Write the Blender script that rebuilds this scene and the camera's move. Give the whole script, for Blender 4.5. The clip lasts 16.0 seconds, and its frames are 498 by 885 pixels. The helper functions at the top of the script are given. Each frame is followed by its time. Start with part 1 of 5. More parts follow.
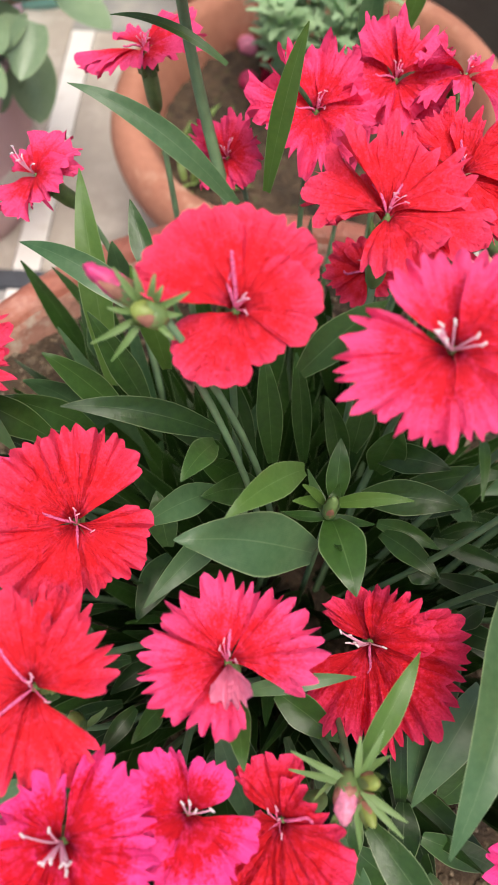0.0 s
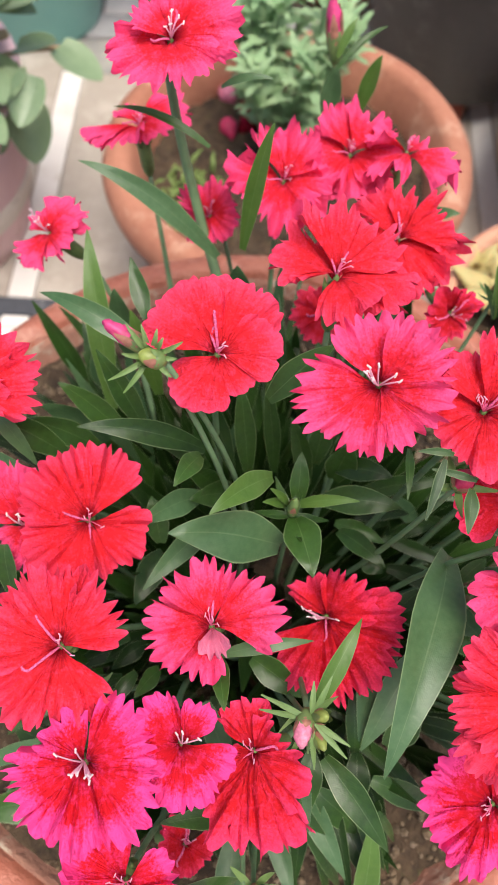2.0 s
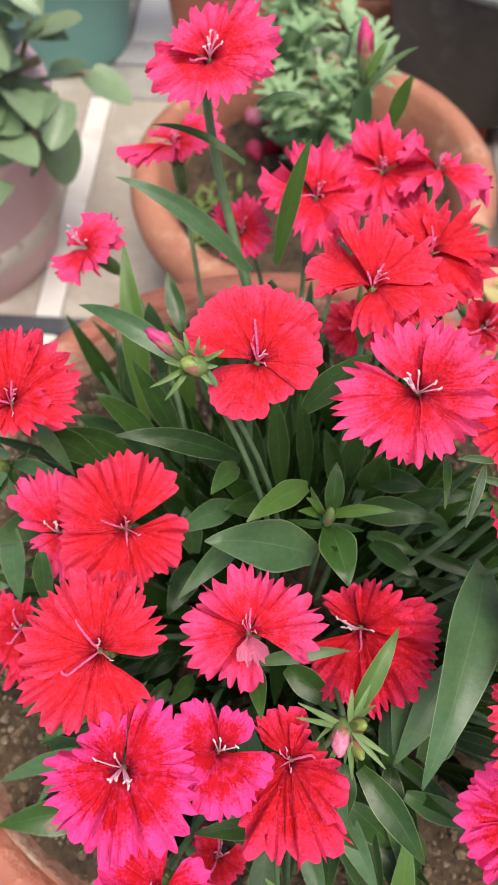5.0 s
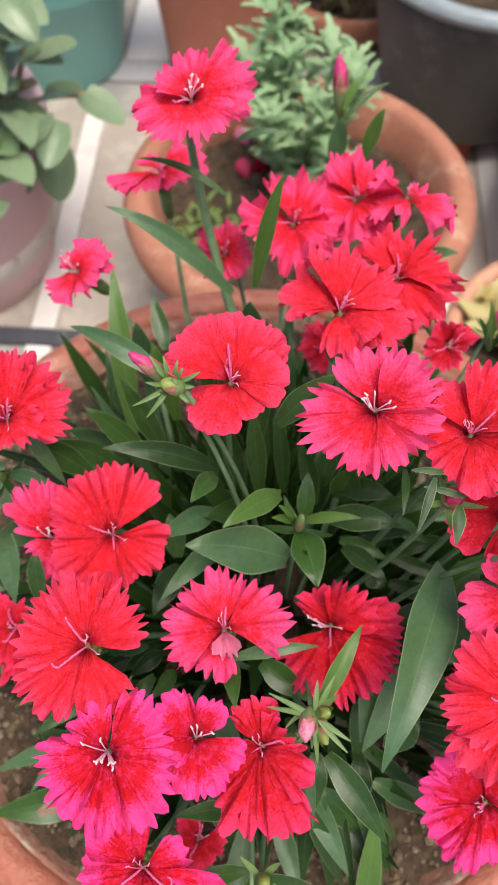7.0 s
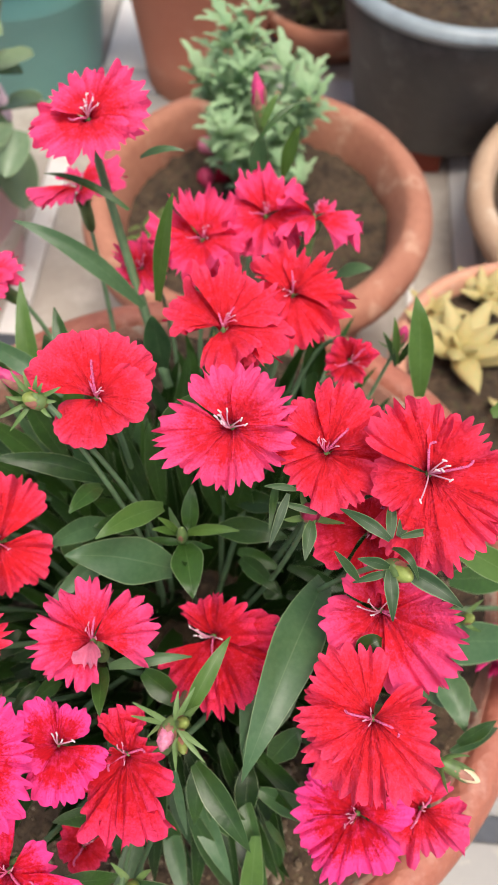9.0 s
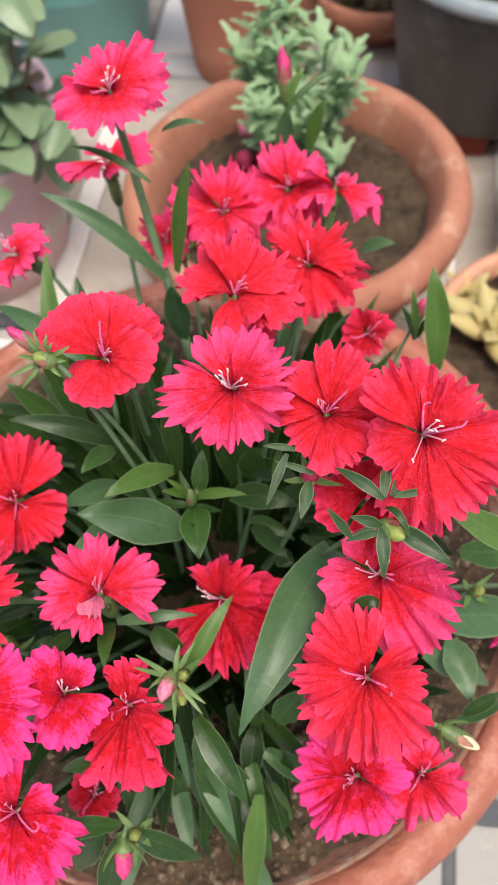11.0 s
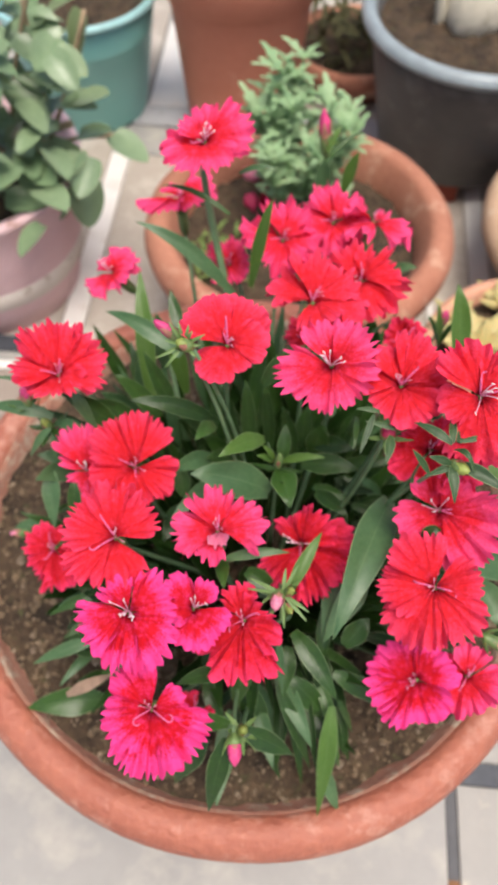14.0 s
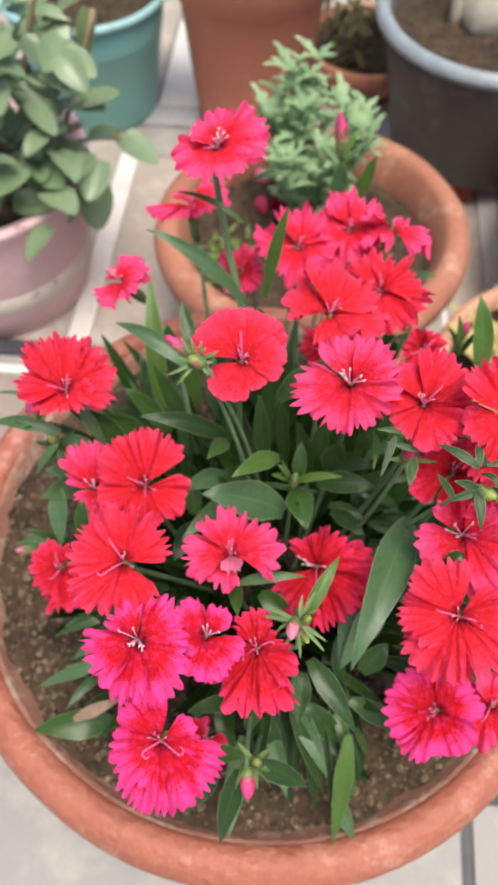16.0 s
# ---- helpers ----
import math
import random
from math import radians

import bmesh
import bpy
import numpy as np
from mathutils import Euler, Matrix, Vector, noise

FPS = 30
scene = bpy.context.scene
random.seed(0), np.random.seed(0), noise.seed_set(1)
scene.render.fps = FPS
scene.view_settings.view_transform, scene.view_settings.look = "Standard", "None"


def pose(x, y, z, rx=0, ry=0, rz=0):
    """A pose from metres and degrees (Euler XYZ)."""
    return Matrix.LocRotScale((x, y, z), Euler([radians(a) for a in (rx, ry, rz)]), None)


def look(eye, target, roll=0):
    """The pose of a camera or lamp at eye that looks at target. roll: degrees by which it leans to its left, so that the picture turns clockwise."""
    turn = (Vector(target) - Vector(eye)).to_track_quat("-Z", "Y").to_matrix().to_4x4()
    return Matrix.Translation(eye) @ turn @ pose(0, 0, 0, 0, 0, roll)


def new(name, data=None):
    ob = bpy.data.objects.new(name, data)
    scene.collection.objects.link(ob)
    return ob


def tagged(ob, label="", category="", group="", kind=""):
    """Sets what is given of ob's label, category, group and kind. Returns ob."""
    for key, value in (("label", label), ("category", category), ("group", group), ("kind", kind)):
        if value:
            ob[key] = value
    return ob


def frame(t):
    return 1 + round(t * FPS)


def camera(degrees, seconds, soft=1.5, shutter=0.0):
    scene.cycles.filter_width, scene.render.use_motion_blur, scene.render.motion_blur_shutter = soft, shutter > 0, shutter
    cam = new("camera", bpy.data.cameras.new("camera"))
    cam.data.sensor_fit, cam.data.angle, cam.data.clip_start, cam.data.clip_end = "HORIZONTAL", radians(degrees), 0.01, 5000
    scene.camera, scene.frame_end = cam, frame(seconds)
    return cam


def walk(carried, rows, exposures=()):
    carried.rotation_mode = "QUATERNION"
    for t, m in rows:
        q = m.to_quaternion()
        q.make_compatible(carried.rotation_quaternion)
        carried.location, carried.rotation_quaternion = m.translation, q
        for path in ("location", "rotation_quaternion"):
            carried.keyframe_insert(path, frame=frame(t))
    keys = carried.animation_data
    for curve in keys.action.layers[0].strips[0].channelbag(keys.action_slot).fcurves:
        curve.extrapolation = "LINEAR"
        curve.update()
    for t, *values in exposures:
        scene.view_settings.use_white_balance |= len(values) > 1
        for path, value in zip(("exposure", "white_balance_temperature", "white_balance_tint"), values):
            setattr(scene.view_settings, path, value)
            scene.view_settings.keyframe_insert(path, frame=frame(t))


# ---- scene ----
cam = camera(36.0, 16.0, soft=1.2)
cam.data.dof.use_dof, cam.data.dof.focus_distance, cam.data.dof.aperture_fstop = True, 0.196, 27.0
METRES, EYE, TILT, LEAN, TURN = 0.55, 0.509, -64.0, 0.0, 0.0
ROWS = [
    (0.0, 0.0000, 0.0000, 0.0000, 0.00, 0.00, 0.00),
    (0.5, 0.0020, -0.0060, -0.0066, -0.54, 0.81, 0.02),
    (1.0, 0.0135, -0.0024, -0.0072, -1.22, 0.94, 0.14),
    (1.5, -0.0107, -0.0016, -0.0079, -1.38, 1.06, 0.17),
    (2.0, 0.0011, -0.0823, -0.0022, -1.41, 1.27, 0.16),
    (2.5, 0.0403, -0.1690, 0.0048, -1.07, 1.66, 0.10),
    (3.0, 0.0298, -0.1866, 0.0004, -1.21, 2.85, 0.15),
    (3.5, -0.0171, -0.1600, -0.0227, -1.03, 3.16, 0.15),
    (4.0, -0.0592, -0.1067, -0.0202, -0.50, 3.06, -0.03),
    (4.5, -0.0781, -0.0736, -0.0129, -0.77, 2.98, -0.19),
    (5.0, -0.0086, -0.0853, -0.0093, -0.09, 2.96, -0.17),
    (5.2, -0.0089, -0.0909, -0.0133, 0.18, 3.51, -0.14),
    (7.3, 0.0089, -0.1214, -0.0070, -0.47, 3.39, -0.11),
    (7.5, 0.0131, -0.1123, -0.0107, -0.55, 3.60, -0.04),
    (8.0, 0.0148, -0.1167, -0.0091, -0.70, 3.56, 0.03),
    (8.5, 0.0369, -0.1297, -0.0050, -0.65, 3.45, 0.02),
    (9.0, 0.0744, -0.1288, -0.0020, 0.02, 3.72, -0.93),
    (9.2, 0.0943, -0.1276, 0.0018, 0.60, 3.91, -1.49),
    (11.3, 0.0997, -0.1396, -0.0286, 3.90, 2.92, -2.80),
    (11.5, 0.0766, -0.1334, -0.0490, 2.13, 4.17, -3.77),
    (12.0, 0.0391, -0.1361, -0.0584, 1.22, 4.01, -2.62),
    (12.5, 0.0494, -0.1867, -0.0889, 0.39, 4.41, -2.28),
    (13.0, 0.0474, -0.2769, -0.1001, 0.32, 5.02, -1.81),
    (13.5, 0.0272, -0.2840, -0.0881, 0.23, 5.79, -1.68),
    (14.0, 0.0148, -0.2516, -0.0767, 0.10, 6.19, -1.68),
    (14.5, 0.0155, -0.2305, -0.0665, 0.38, 6.12, -1.80),
    (15.0, 0.0088, -0.2254, -0.0598, 0.46, 5.82, -1.74),
    (15.5, 0.0051, -0.2277, -0.0553, 0.80, 5.76, -1.82),
    (16.0, 0.0094, -0.2311, -0.0599, 0.65, 6.04, -1.92),
]
walk(cam, [(t, pose(-0.008, -0.094, EYE, TILT, LEAN, TURN) @ pose(METRES * x, METRES * y, METRES * z, 90 + pitch, roll, yaw)) for t, x, y, z, yaw, pitch, roll in ROWS], exposures=((0.0, 0.74, 6900, 10), (1.5, 0.76, 6900, 10), (2.2, 0.86, 6900, 10), (3.0, 0.88, 6900, 10), (3.6, 0.78, 6900, 10), (4.6, 0.70, 6900, 10), (9.0, 0.68, 6900, 10), (16.0, 0.72, 6900, 10)))

# ---- light: bright overcast daylight over an open terrace ----
world = bpy.data.worlds.new("sky")
scene.world = world
world.use_nodes = True
wn = world.node_tree
sky = wn.nodes.new("ShaderNodeTexSky")
sky.sky_type, sky.sun_disc = "NISHITA", False
sky.sun_elevation, sky.sun_rotation = radians(74), radians(152)
sky.air_density, sky.dust_density, sky.ozone_density = 1.0, 4.0, 1.0
wn.links.new(sky.outputs[0], wn.nodes["Background"].inputs[0])
wn.nodes["Background"].inputs[1].default_value = 0.112
sun = new("sun", bpy.data.lights.new("sun", "SUN"))
sun.data.energy, sun.data.angle, sun.data.color = 2.0, radians(32), (1.0, 0.97, 0.94)
sun.matrix_world = look((0.16, -0.30, 1.2), (0, 0.0, 0))


# ---- materials ----
def mat(name, rough=0.6, metal=0.0):
    m = bpy.data.materials.new(name)
    m.use_nodes = True
    b = m.node_tree.nodes["Principled BSDF"]
    b.inputs["Roughness"].default_value, b.inputs["Metallic"].default_value = rough, metal
    return m, m.node_tree, b


def node(nt, kind, **values):
    n = nt.nodes.new("ShaderNode" + kind)
    for k, v in values.items():
        n.inputs[k.replace("_", " ")].default_value = v
    return n


def noise_tex(nt, scale, detail=4.0, rough=0.55, coords="Object"):
    co = nt.nodes.new("ShaderNodeTexCoord")
    n = node(nt, "TexNoise", Scale=scale, Detail=detail, Roughness=rough)
    nt.links.new(co.outputs[coords], n.inputs["Vector"])
    return n


def ramp(nt, source, *stops):
    r = nt.nodes.new("ShaderNodeValToRGB")
    e = r.color_ramp.elements
    while len(e) < len(stops):
        e.new(0.5)
    for i, (at, c) in enumerate(stops):
        e[i].position, e[i].color = at, (*c, 1)
    nt.links.new(source, r.inputs[0])
    return r


def mix(nt, fac, a, b, blend="MIX"):
    m = nt.nodes.new("ShaderNodeMix")
    m.data_type, m.blend_type = "RGBA", blend
    for s, v in ((0, fac), (6, a), (7, b)):
        if hasattr(v, "links"):
            nt.links.new(v, m.inputs[s])
        else:
            m.inputs[s].default_value = v if s == 0 else (*v, 1)
    return m.outputs[2]


def bump(nt, b, height, strength, distance):
    n = node(nt, "Bump", Strength=strength, Distance=distance)
    nt.links.new(height, n.inputs["Height"])
    nt.links.new(n.outputs[0], b.inputs["Normal"])


def thin_sheet(nt, b, colour, weight):
    """Lets part of the light through a leaf or petal."""
    out = nt.nodes["Material Output"]
    back, both = nt.nodes.new("ShaderNodeBsdfTranslucent"), nt.nodes.new("ShaderNodeMixShader")
    nt.links.new(colour, back.inputs[0])
    both.inputs[0].default_value = weight
    nt.links.new(b.outputs[0], both.inputs[1])
    nt.links.new(back.outputs[0], both.inputs[2])
    nt.links.new(both.outputs[0], out.inputs[0])


def rough_stone(name, dark, light, worn, rough=0.85, big=14.0, fine=160.0, wear=(0.55, 0.7), relief=0.0015):
    """Clay, soil, cement: two scales of blotches, a worn layer and a fine relief."""
    m, nt, b = mat(name, rough)
    n1, n2, n3 = noise_tex(nt, big), noise_tex(nt, fine, 6.0), noise_tex(nt, big * 2.3, 5.0, 0.65)
    base = ramp(nt, n1.outputs[0], (0.3, dark), (0.7, light)).outputs[0]
    fine_c = mix(nt, 0.35, base, ramp(nt, n2.outputs[0], (0.3, dark), (0.7, light)).outputs[0])
    w = ramp(nt, n3.outputs[0], (wear[0], (0, 0, 0)), (wear[1], (1, 1, 1)))
    nt.links.new(mix(nt, w.outputs[0], fine_c, worn), b.inputs["Base Color"])
    bump(nt, b, n2.outputs[0], 0.6, relief)
    return m


def petal_mat(name, red, edge, start, full, eye, rim=0.45):
    """Velvety petal: dark veined eye, red blade, pink that sets in raggedly towards the margin."""
    m, nt, b = mat(name, 0.75)
    uv = nt.nodes.new("ShaderNodeUVMap")
    sep = nt.nodes.new("ShaderNodeSeparateXYZ")
    nt.links.new(uv.outputs[0], sep.inputs[0])
    info = nt.nodes.new("ShaderNodeObjectInfo")
    shift = nt.nodes.new("ShaderNodeMath")
    shift.operation = "MULTIPLY"
    shift.inputs[1].default_value = 40.0
    nt.links.new(info.outputs["Random"], shift.inputs[0])

    def along(sx, sy, detail):
        scale = nt.nodes.new("ShaderNodeMapping")
        scale.inputs["Scale"].default_value = (sx, sy, 1.0)
        nt.links.new(uv.outputs[0], scale.inputs["Vector"])
        n = node(nt, "TexNoise", Scale=1.0, Detail=detail, Roughness=0.6)
        n.noise_dimensions = "4D"
        nt.links.new(scale.outputs[0], n.inputs["Vector"])
        nt.links.new(shift.outputs[0], n.inputs["W"])
        return n.outputs[0]
    streak, vein, cloud = along(2.2, 22.0, 3.0), along(0.9, 15.0, 1.0), along(4.0, 4.0, 3.0)
    speck = noise_tex(nt, 1500.0, 2.0).outputs[0]
    ragged = mix(nt, 0.35, mix(nt, 0.45, streak, speck), cloud)
    add = nt.nodes.new("ShaderNodeMath")
    add.operation = "MULTIPLY_ADD"
    nt.links.new(ragged, add.inputs[0])
    add.inputs[1].default_value = 1.5
    low = nt.nodes.new("ShaderNodeMath")
    low.operation = "SUBTRACT"
    low.inputs[1].default_value = 0.35
    nt.links.new(sep.outputs[0], low.inputs[0])
    nt.links.new(low.outputs[0], add.inputs[2])
    half = nt.nodes.new("ShaderNodeMath")
    half.operation = "DIVIDE"
    half.inputs[1].default_value = 1.6
    nt.links.new(add.outputs[0], half.inputs[0])
    blade = ramp(nt, half.outputs[0], ((start + 0.40) / 1.6, red), ((full + 0.40) / 1.6, edge))
    throat = ramp(nt, sep.outputs[0], (0.04, (1, 1, 1)), (0.20, (0, 0, 0)))
    col = mix(nt, throat.outputs[0], blade.outputs[0], eye)
    lines = ramp(nt, vein, (0.40, (0.48, 0.30, 0.48)), (0.53, (1, 1, 1)))
    inner = ramp(nt, sep.outputs[0], (0.12, (0.60, 0.60, 0.60)), (0.28, (0.24, 0.24, 0.24)), (0.52, (0.0, 0.0, 0.0)))
    veined = mix(nt, inner.outputs[0], col, mix(nt, 1.0, col, lines.outputs[0], "MULTIPLY"))
    margin = ramp(nt, sep.outputs[0], (0.86, (0, 0, 0)), (1.0, (rim, rim, rim)))
    crinkle = noise_tex(nt, 420.0, 3.0, 0.6).outputs[0]
    mottle = ramp(nt, mix(nt, 0.35, crinkle, speck), (0.48, (0, 0, 0)), (0.66, (0.45, 0.45, 0.45)))
    final = mix(nt, mottle.outputs[0], mix(nt, margin.outputs[0], veined, edge), edge)
    nt.links.new(final, b.inputs["Base Color"])
    thin_sheet(nt, b, final, 0.14)
    b.inputs["Specular IOR Level"].default_value = 0.12
    bump(nt, b, mix(nt, 0.10, mix(nt, 0.55, streak, crinkle), speck), 1.0, 0.0023)
    return m


def leaf_mat(name, dark, light, rough=0.42, through_light=0.12, margin=0.035, sheen=0.42):
    m, nt, b = mat(name, rough)
    uv = nt.nodes.new("ShaderNodeUVMap")
    sep = nt.nodes.new("ShaderNodeSeparateXYZ")
    nt.links.new(uv.outputs[0], sep.inputs[0])
    info = nt.nodes.new("ShaderNodeObjectInfo")
    tint = ramp(nt, info.outputs["Random"], (0.0, dark), (1.0, light)).outputs[0]
    n = noise_tex(nt, 90.0, 5.0)
    blot = mix(nt, 0.35, tint, ramp(nt, n.outputs[0], (0.3, dark), (0.75, light)).outputs[0])
    fine = noise_tex(nt, 520.0, 4.0)
    blot = mix(nt, 0.22, blot, ramp(nt, fine.outputs[0], (0.35, dark), (0.68, light)).outputs[0])
    rib = ramp(nt, sep.outputs[1], (0.0, (0.30, 0.38, 0.20)), (0.03, (0.30, 0.40, 0.20)), (0.485, (0.30, 0.40, 0.20)), (0.5, (0.35, 0.45, 0.25)), (0.515, (0.30, 0.40, 0.20)), (0.97, (0.30, 0.40, 0.20)), (1.0, (0.30, 0.38, 0.20)))
    mask = ramp(nt, sep.outputs[1], (0.0, (0.60, 0.60, 0.60)), (margin, (0, 0, 0)), (0.48, (0, 0, 0)), (0.5, (0.16, 0.16, 0.16)), (0.52, (0, 0, 0)), (1.0 - margin, (0, 0, 0)), (1.0, (0.60, 0.60, 0.60)))
    final = mix(nt, mask.outputs[0], blot, rib.outputs[0])
    nt.links.new(final, b.inputs["Base Color"])
    thin_sheet(nt, b, final, through_light)
    b.inputs["Specular IOR Level"].default_value = sheen
    streak = node(nt, "TexWave", Scale=9.0, Distortion=0.6, Detail=1.0)
    streak.bands_direction = "Y"
    nt.links.new(uv.outputs[0], streak.inputs["Vector"])
    bump(nt, b, mix(nt, 0.95, streak.outputs[0], fine.outputs[0]), 0.4, 0.0004)
    return m


def plain(name, colour, rough=0.5, var=0.15, scale=60.0):
    m, nt, b = mat(name, rough)
    n = noise_tex(nt, scale)
    lo, hi = [c * (1 - var) for c in colour], [min(1.0, c * (1 + var)) for c in colour]
    nt.links.new(ramp(nt, n.outputs[0], (0.3, lo), (0.7, hi)).outputs[0], b.inputs["Base Color"])
    bump(nt, b, n.outputs[0], 0.2, 0.0004)
    return m


CLAY = rough_stone("red oxide painted clay", (0.30, 0.086, 0.055), (0.47, 0.165, 0.102), (0.54, 0.27, 0.20), 0.52, 26.0, 200.0, (0.55, 0.72), 0.0035)
CLAY_OLD = rough_stone("weathered terracotta", (0.30, 0.112, 0.068), (0.46, 0.200, 0.125), (0.54, 0.32, 0.22), 0.8, 14.0, 150.0)
CLAY_RED = rough_stone("smooth red terracotta", (0.50, 0.175, 0.11), (0.58, 0.225, 0.145), (0.62, 0.31, 0.22), 0.7, 9.0, 120.0)
CLAY_PALE = rough_stone("pale bleached clay", (0.42, 0.27, 0.175), (0.52, 0.36, 0.245), (0.56, 0.45, 0.34), 0.8)
CLAY_ROSY = rough_stone("salmon clay", (0.52, 0.24, 0.15), (0.62, 0.32, 0.21), (0.66, 0.46, 0.36), 0.8)
SOIL = rough_stone("dry brown garden soil", (0.011, 0.007, 0.004), (0.112, 0.071, 0.040), (0.075, 0.070, 0.028), 0.95, 60.0, 240.0, (0.58, 0.70), 0.012)
CRUST = rough_stone("dusty earth crust", (0.26, 0.10, 0.07), (0.38, 0.20, 0.14), (0.44, 0.38, 0.29), 0.95, 40.0, 300.0, (0.5, 0.7), 0.003)
TILE = rough_stone("pale grey floor tile", (0.255, 0.248, 0.235), (0.315, 0.305, 0.288), (0.400, 0.375, 0.330), 0.55, 9.0, 90.0, (0.50, 0.72), 0.0003)
TILE_PATCHY = rough_stone("grey floor tile with cream patches", (0.28, 0.268, 0.248), (0.33, 0.315, 0.29), (0.52, 0.45, 0.35), 0.55, 16.0, 90.0, (0.56, 0.66), 0.0003)
TILE_TAN = rough_stone("dusty tan floor tile", (0.33, 0.285, 0.24), (0.43, 0.38, 0.325), (0.54, 0.495, 0.44), 0.6, 9.0, 90.0, (0.5, 0.75), 0.0003)
TILE_BROWN = rough_stone("stained brown floor tile", (0.22, 0.175, 0.145), (0.31, 0.26, 0.22), (0.38, 0.34, 0.30), 0.6, 9.0, 90.0, (0.5, 0.75), 0.0003)
STRIP_DARK = rough_stone("dark slate strip", (0.035, 0.039, 0.048), (0.068, 0.075, 0.090), (0.15, 0.15, 0.165), 0.6)
STRIP_WHITE = rough_stone("white marble strip", (0.64, 0.61, 0.57), (0.74, 0.71, 0.68), (0.6, 0.55, 0.5), 0.5)
STRIP_GREY = rough_stone("grey cement strip", (0.36, 0.36, 0.37), (0.46, 0.46, 0.47), (0.30, 0.29, 0.28), 0.7)
JOINT_RUST = plain("rusty joint", (0.24, 0.11, 0.045), 0.8, 0.4, 90.0)
JOINT = plain("grey joint", (0.10, 0.10, 0.105), 0.8)
BLACK_PLASTIC = rough_stone("black rubbery plastic", (0.056, 0.052, 0.049), (0.080, 0.074, 0.070), (0.12, 0.112, 0.105), 0.55, 10.0, 120.0)
GREY_RIM = plain("grey plastic rim", (0.25, 0.295, 0.315), 0.4)
TEAL = plain("teal plastic", (0.175, 0.43, 0.39), 0.4, 0.1, 8.0)
TEAL_LIGHT = plain("pale teal rim", (0.28, 0.50, 0.50), 0.4)
PINK_PAINT = rough_stone("faded pink painted pot", (0.72, 0.48, 0.50), (0.80, 0.57, 0.59), (0.50, 0.28, 0.24), 0.7, 12.0, 80.0, (0.62, 0.7))
WHITE_BAND = rough_stone("chipped white paint", (0.62, 0.55, 0.48), (0.74, 0.68, 0.62), (0.35, 0.26, 0.20), 0.7, 16.0, 90.0, (0.6, 0.66))
PETAL = petal_mat("red petal", (0.70, 0.018, 0.031), (0.86, 0.062, 0.150), 0.60, 1.10, (0.32, 0.003, 0.014))
PETAL_DEEP = petal_mat("deep red petal", (0.57, 0.011, 0.021), (0.85, 0.050, 0.150), 0.64, 1.06, (0.22, 0.002, 0.011))
PETAL_HOT = petal_mat("pink-edged red petal", (0.70, 0.017, 0.034), (0.89, 0.076, 0.225), 0.46, 0.82, (0.28, 0.002, 0.015))
PETAL_PINK = petal_mat("magenta-edged petal", (0.59, 0.009, 0.022), (0.90, 0.060, 0.275), 0.58, 0.80, (0.22, 0.002, 0.015))
PETAL_UNDER = petal_mat("pale pink petal underside", (0.84, 0.19, 0.32), (0.88, 0.27, 0.42), 0.4, 0.9, (0.76, 0.11, 0.20))
# Darker copy of the green leaf: shade inside the clump put into its colour.
LEAF_SHADED = leaf_mat("shade-darkened leaf", (0.003, 0.012, 0.002), (0.019, 0.052, 0.007), 0.42, 0.06, sheen=0.20)
LEAF = leaf_mat("green leaf", (0.008, 0.029, 0.005), (0.046, 0.112, 0.020), 0.35, 0.10, sheen=0.40)
LEAF_BLUE = leaf_mat("bluish bloomy leaf", (0.033, 0.092, 0.034), (0.098, 0.176, 0.076), 0.38)
LEAF_LIGHT = leaf_mat("fresh light leaf", (0.050, 0.116, 0.017), (0.098, 0.184, 0.036))
LEAF_EDGED = leaf_mat("dark leaf with a pale margin", (0.012, 0.040, 0.010), (0.042, 0.092, 0.026), 0.42, 0.10, 0.09)
BRACT = leaf_mat("pale green bract", (0.095, 0.180, 0.045), (0.175, 0.265, 0.095))
STEM = plain("grey-green stem", (0.125, 0.215, 0.105), 0.5, 0.25, 120.0)
CALYX = plain("green calyx", (0.12, 0.19, 0.06), 0.5, 0.3, 200.0)
STAMEN = plain("pale pink stamen", (0.60, 0.27, 0.37), 0.5)
STAMEN_DARK = plain("magenta stamen", (0.62, 0.10, 0.22), 0.5)
ANTHER = plain("white anther", (0.64, 0.54, 0.56), 0.6)
STYLE = plain("fuzzy pink style", (0.60, 0.095, 0.23), 0.8, 0.6, 2200.0)
CALYX_RED = plain("reddish-brown calyx tip", (0.30, 0.13, 0.09), 0.55, 0.4, 400.0)
BUD_PINK = plain("pink bud", (0.56, 0.045, 0.17), 0.55, 0.3, 500.0)
BUD_CRIMSON = plain("crimson bud", (0.48, 0.03, 0.10), 0.6, 0.3, 500.0)
BUD_PALE = plain("pale pink bud", (0.64, 0.20, 0.30), 0.5, 0.4, 500.0)
BUD_GREEN = plain("yellow-green bud", (0.21, 0.26, 0.06), 0.5, 0.4, 300.0)
DRY_TAN = plain("dry tan leaf", (0.25, 0.165, 0.115), 0.8, 0.4, 150.0)
CREAM = plain("dried cream pod", (0.72, 0.60, 0.38), 0.6)


# ---- mesh helpers ----
def mesh(bm, name, material, smooth=True):
    me = bpy.data.meshes.new(name)
    bmesh.ops.recalc_face_normals(bm, faces=bm.faces)
    bm.to_mesh(me)
    bm.free()
    me.materials.append(material)
    if smooth:
        me.polygons.foreach_set("use_smooth", [True] * len(me.polygons))
    return me


def part(name, bm, material, parent, label="", smooth=True):
    ob = new(name, mesh(bm, name, material, smooth))
    ob.parent = parent
    return tagged(ob, label)


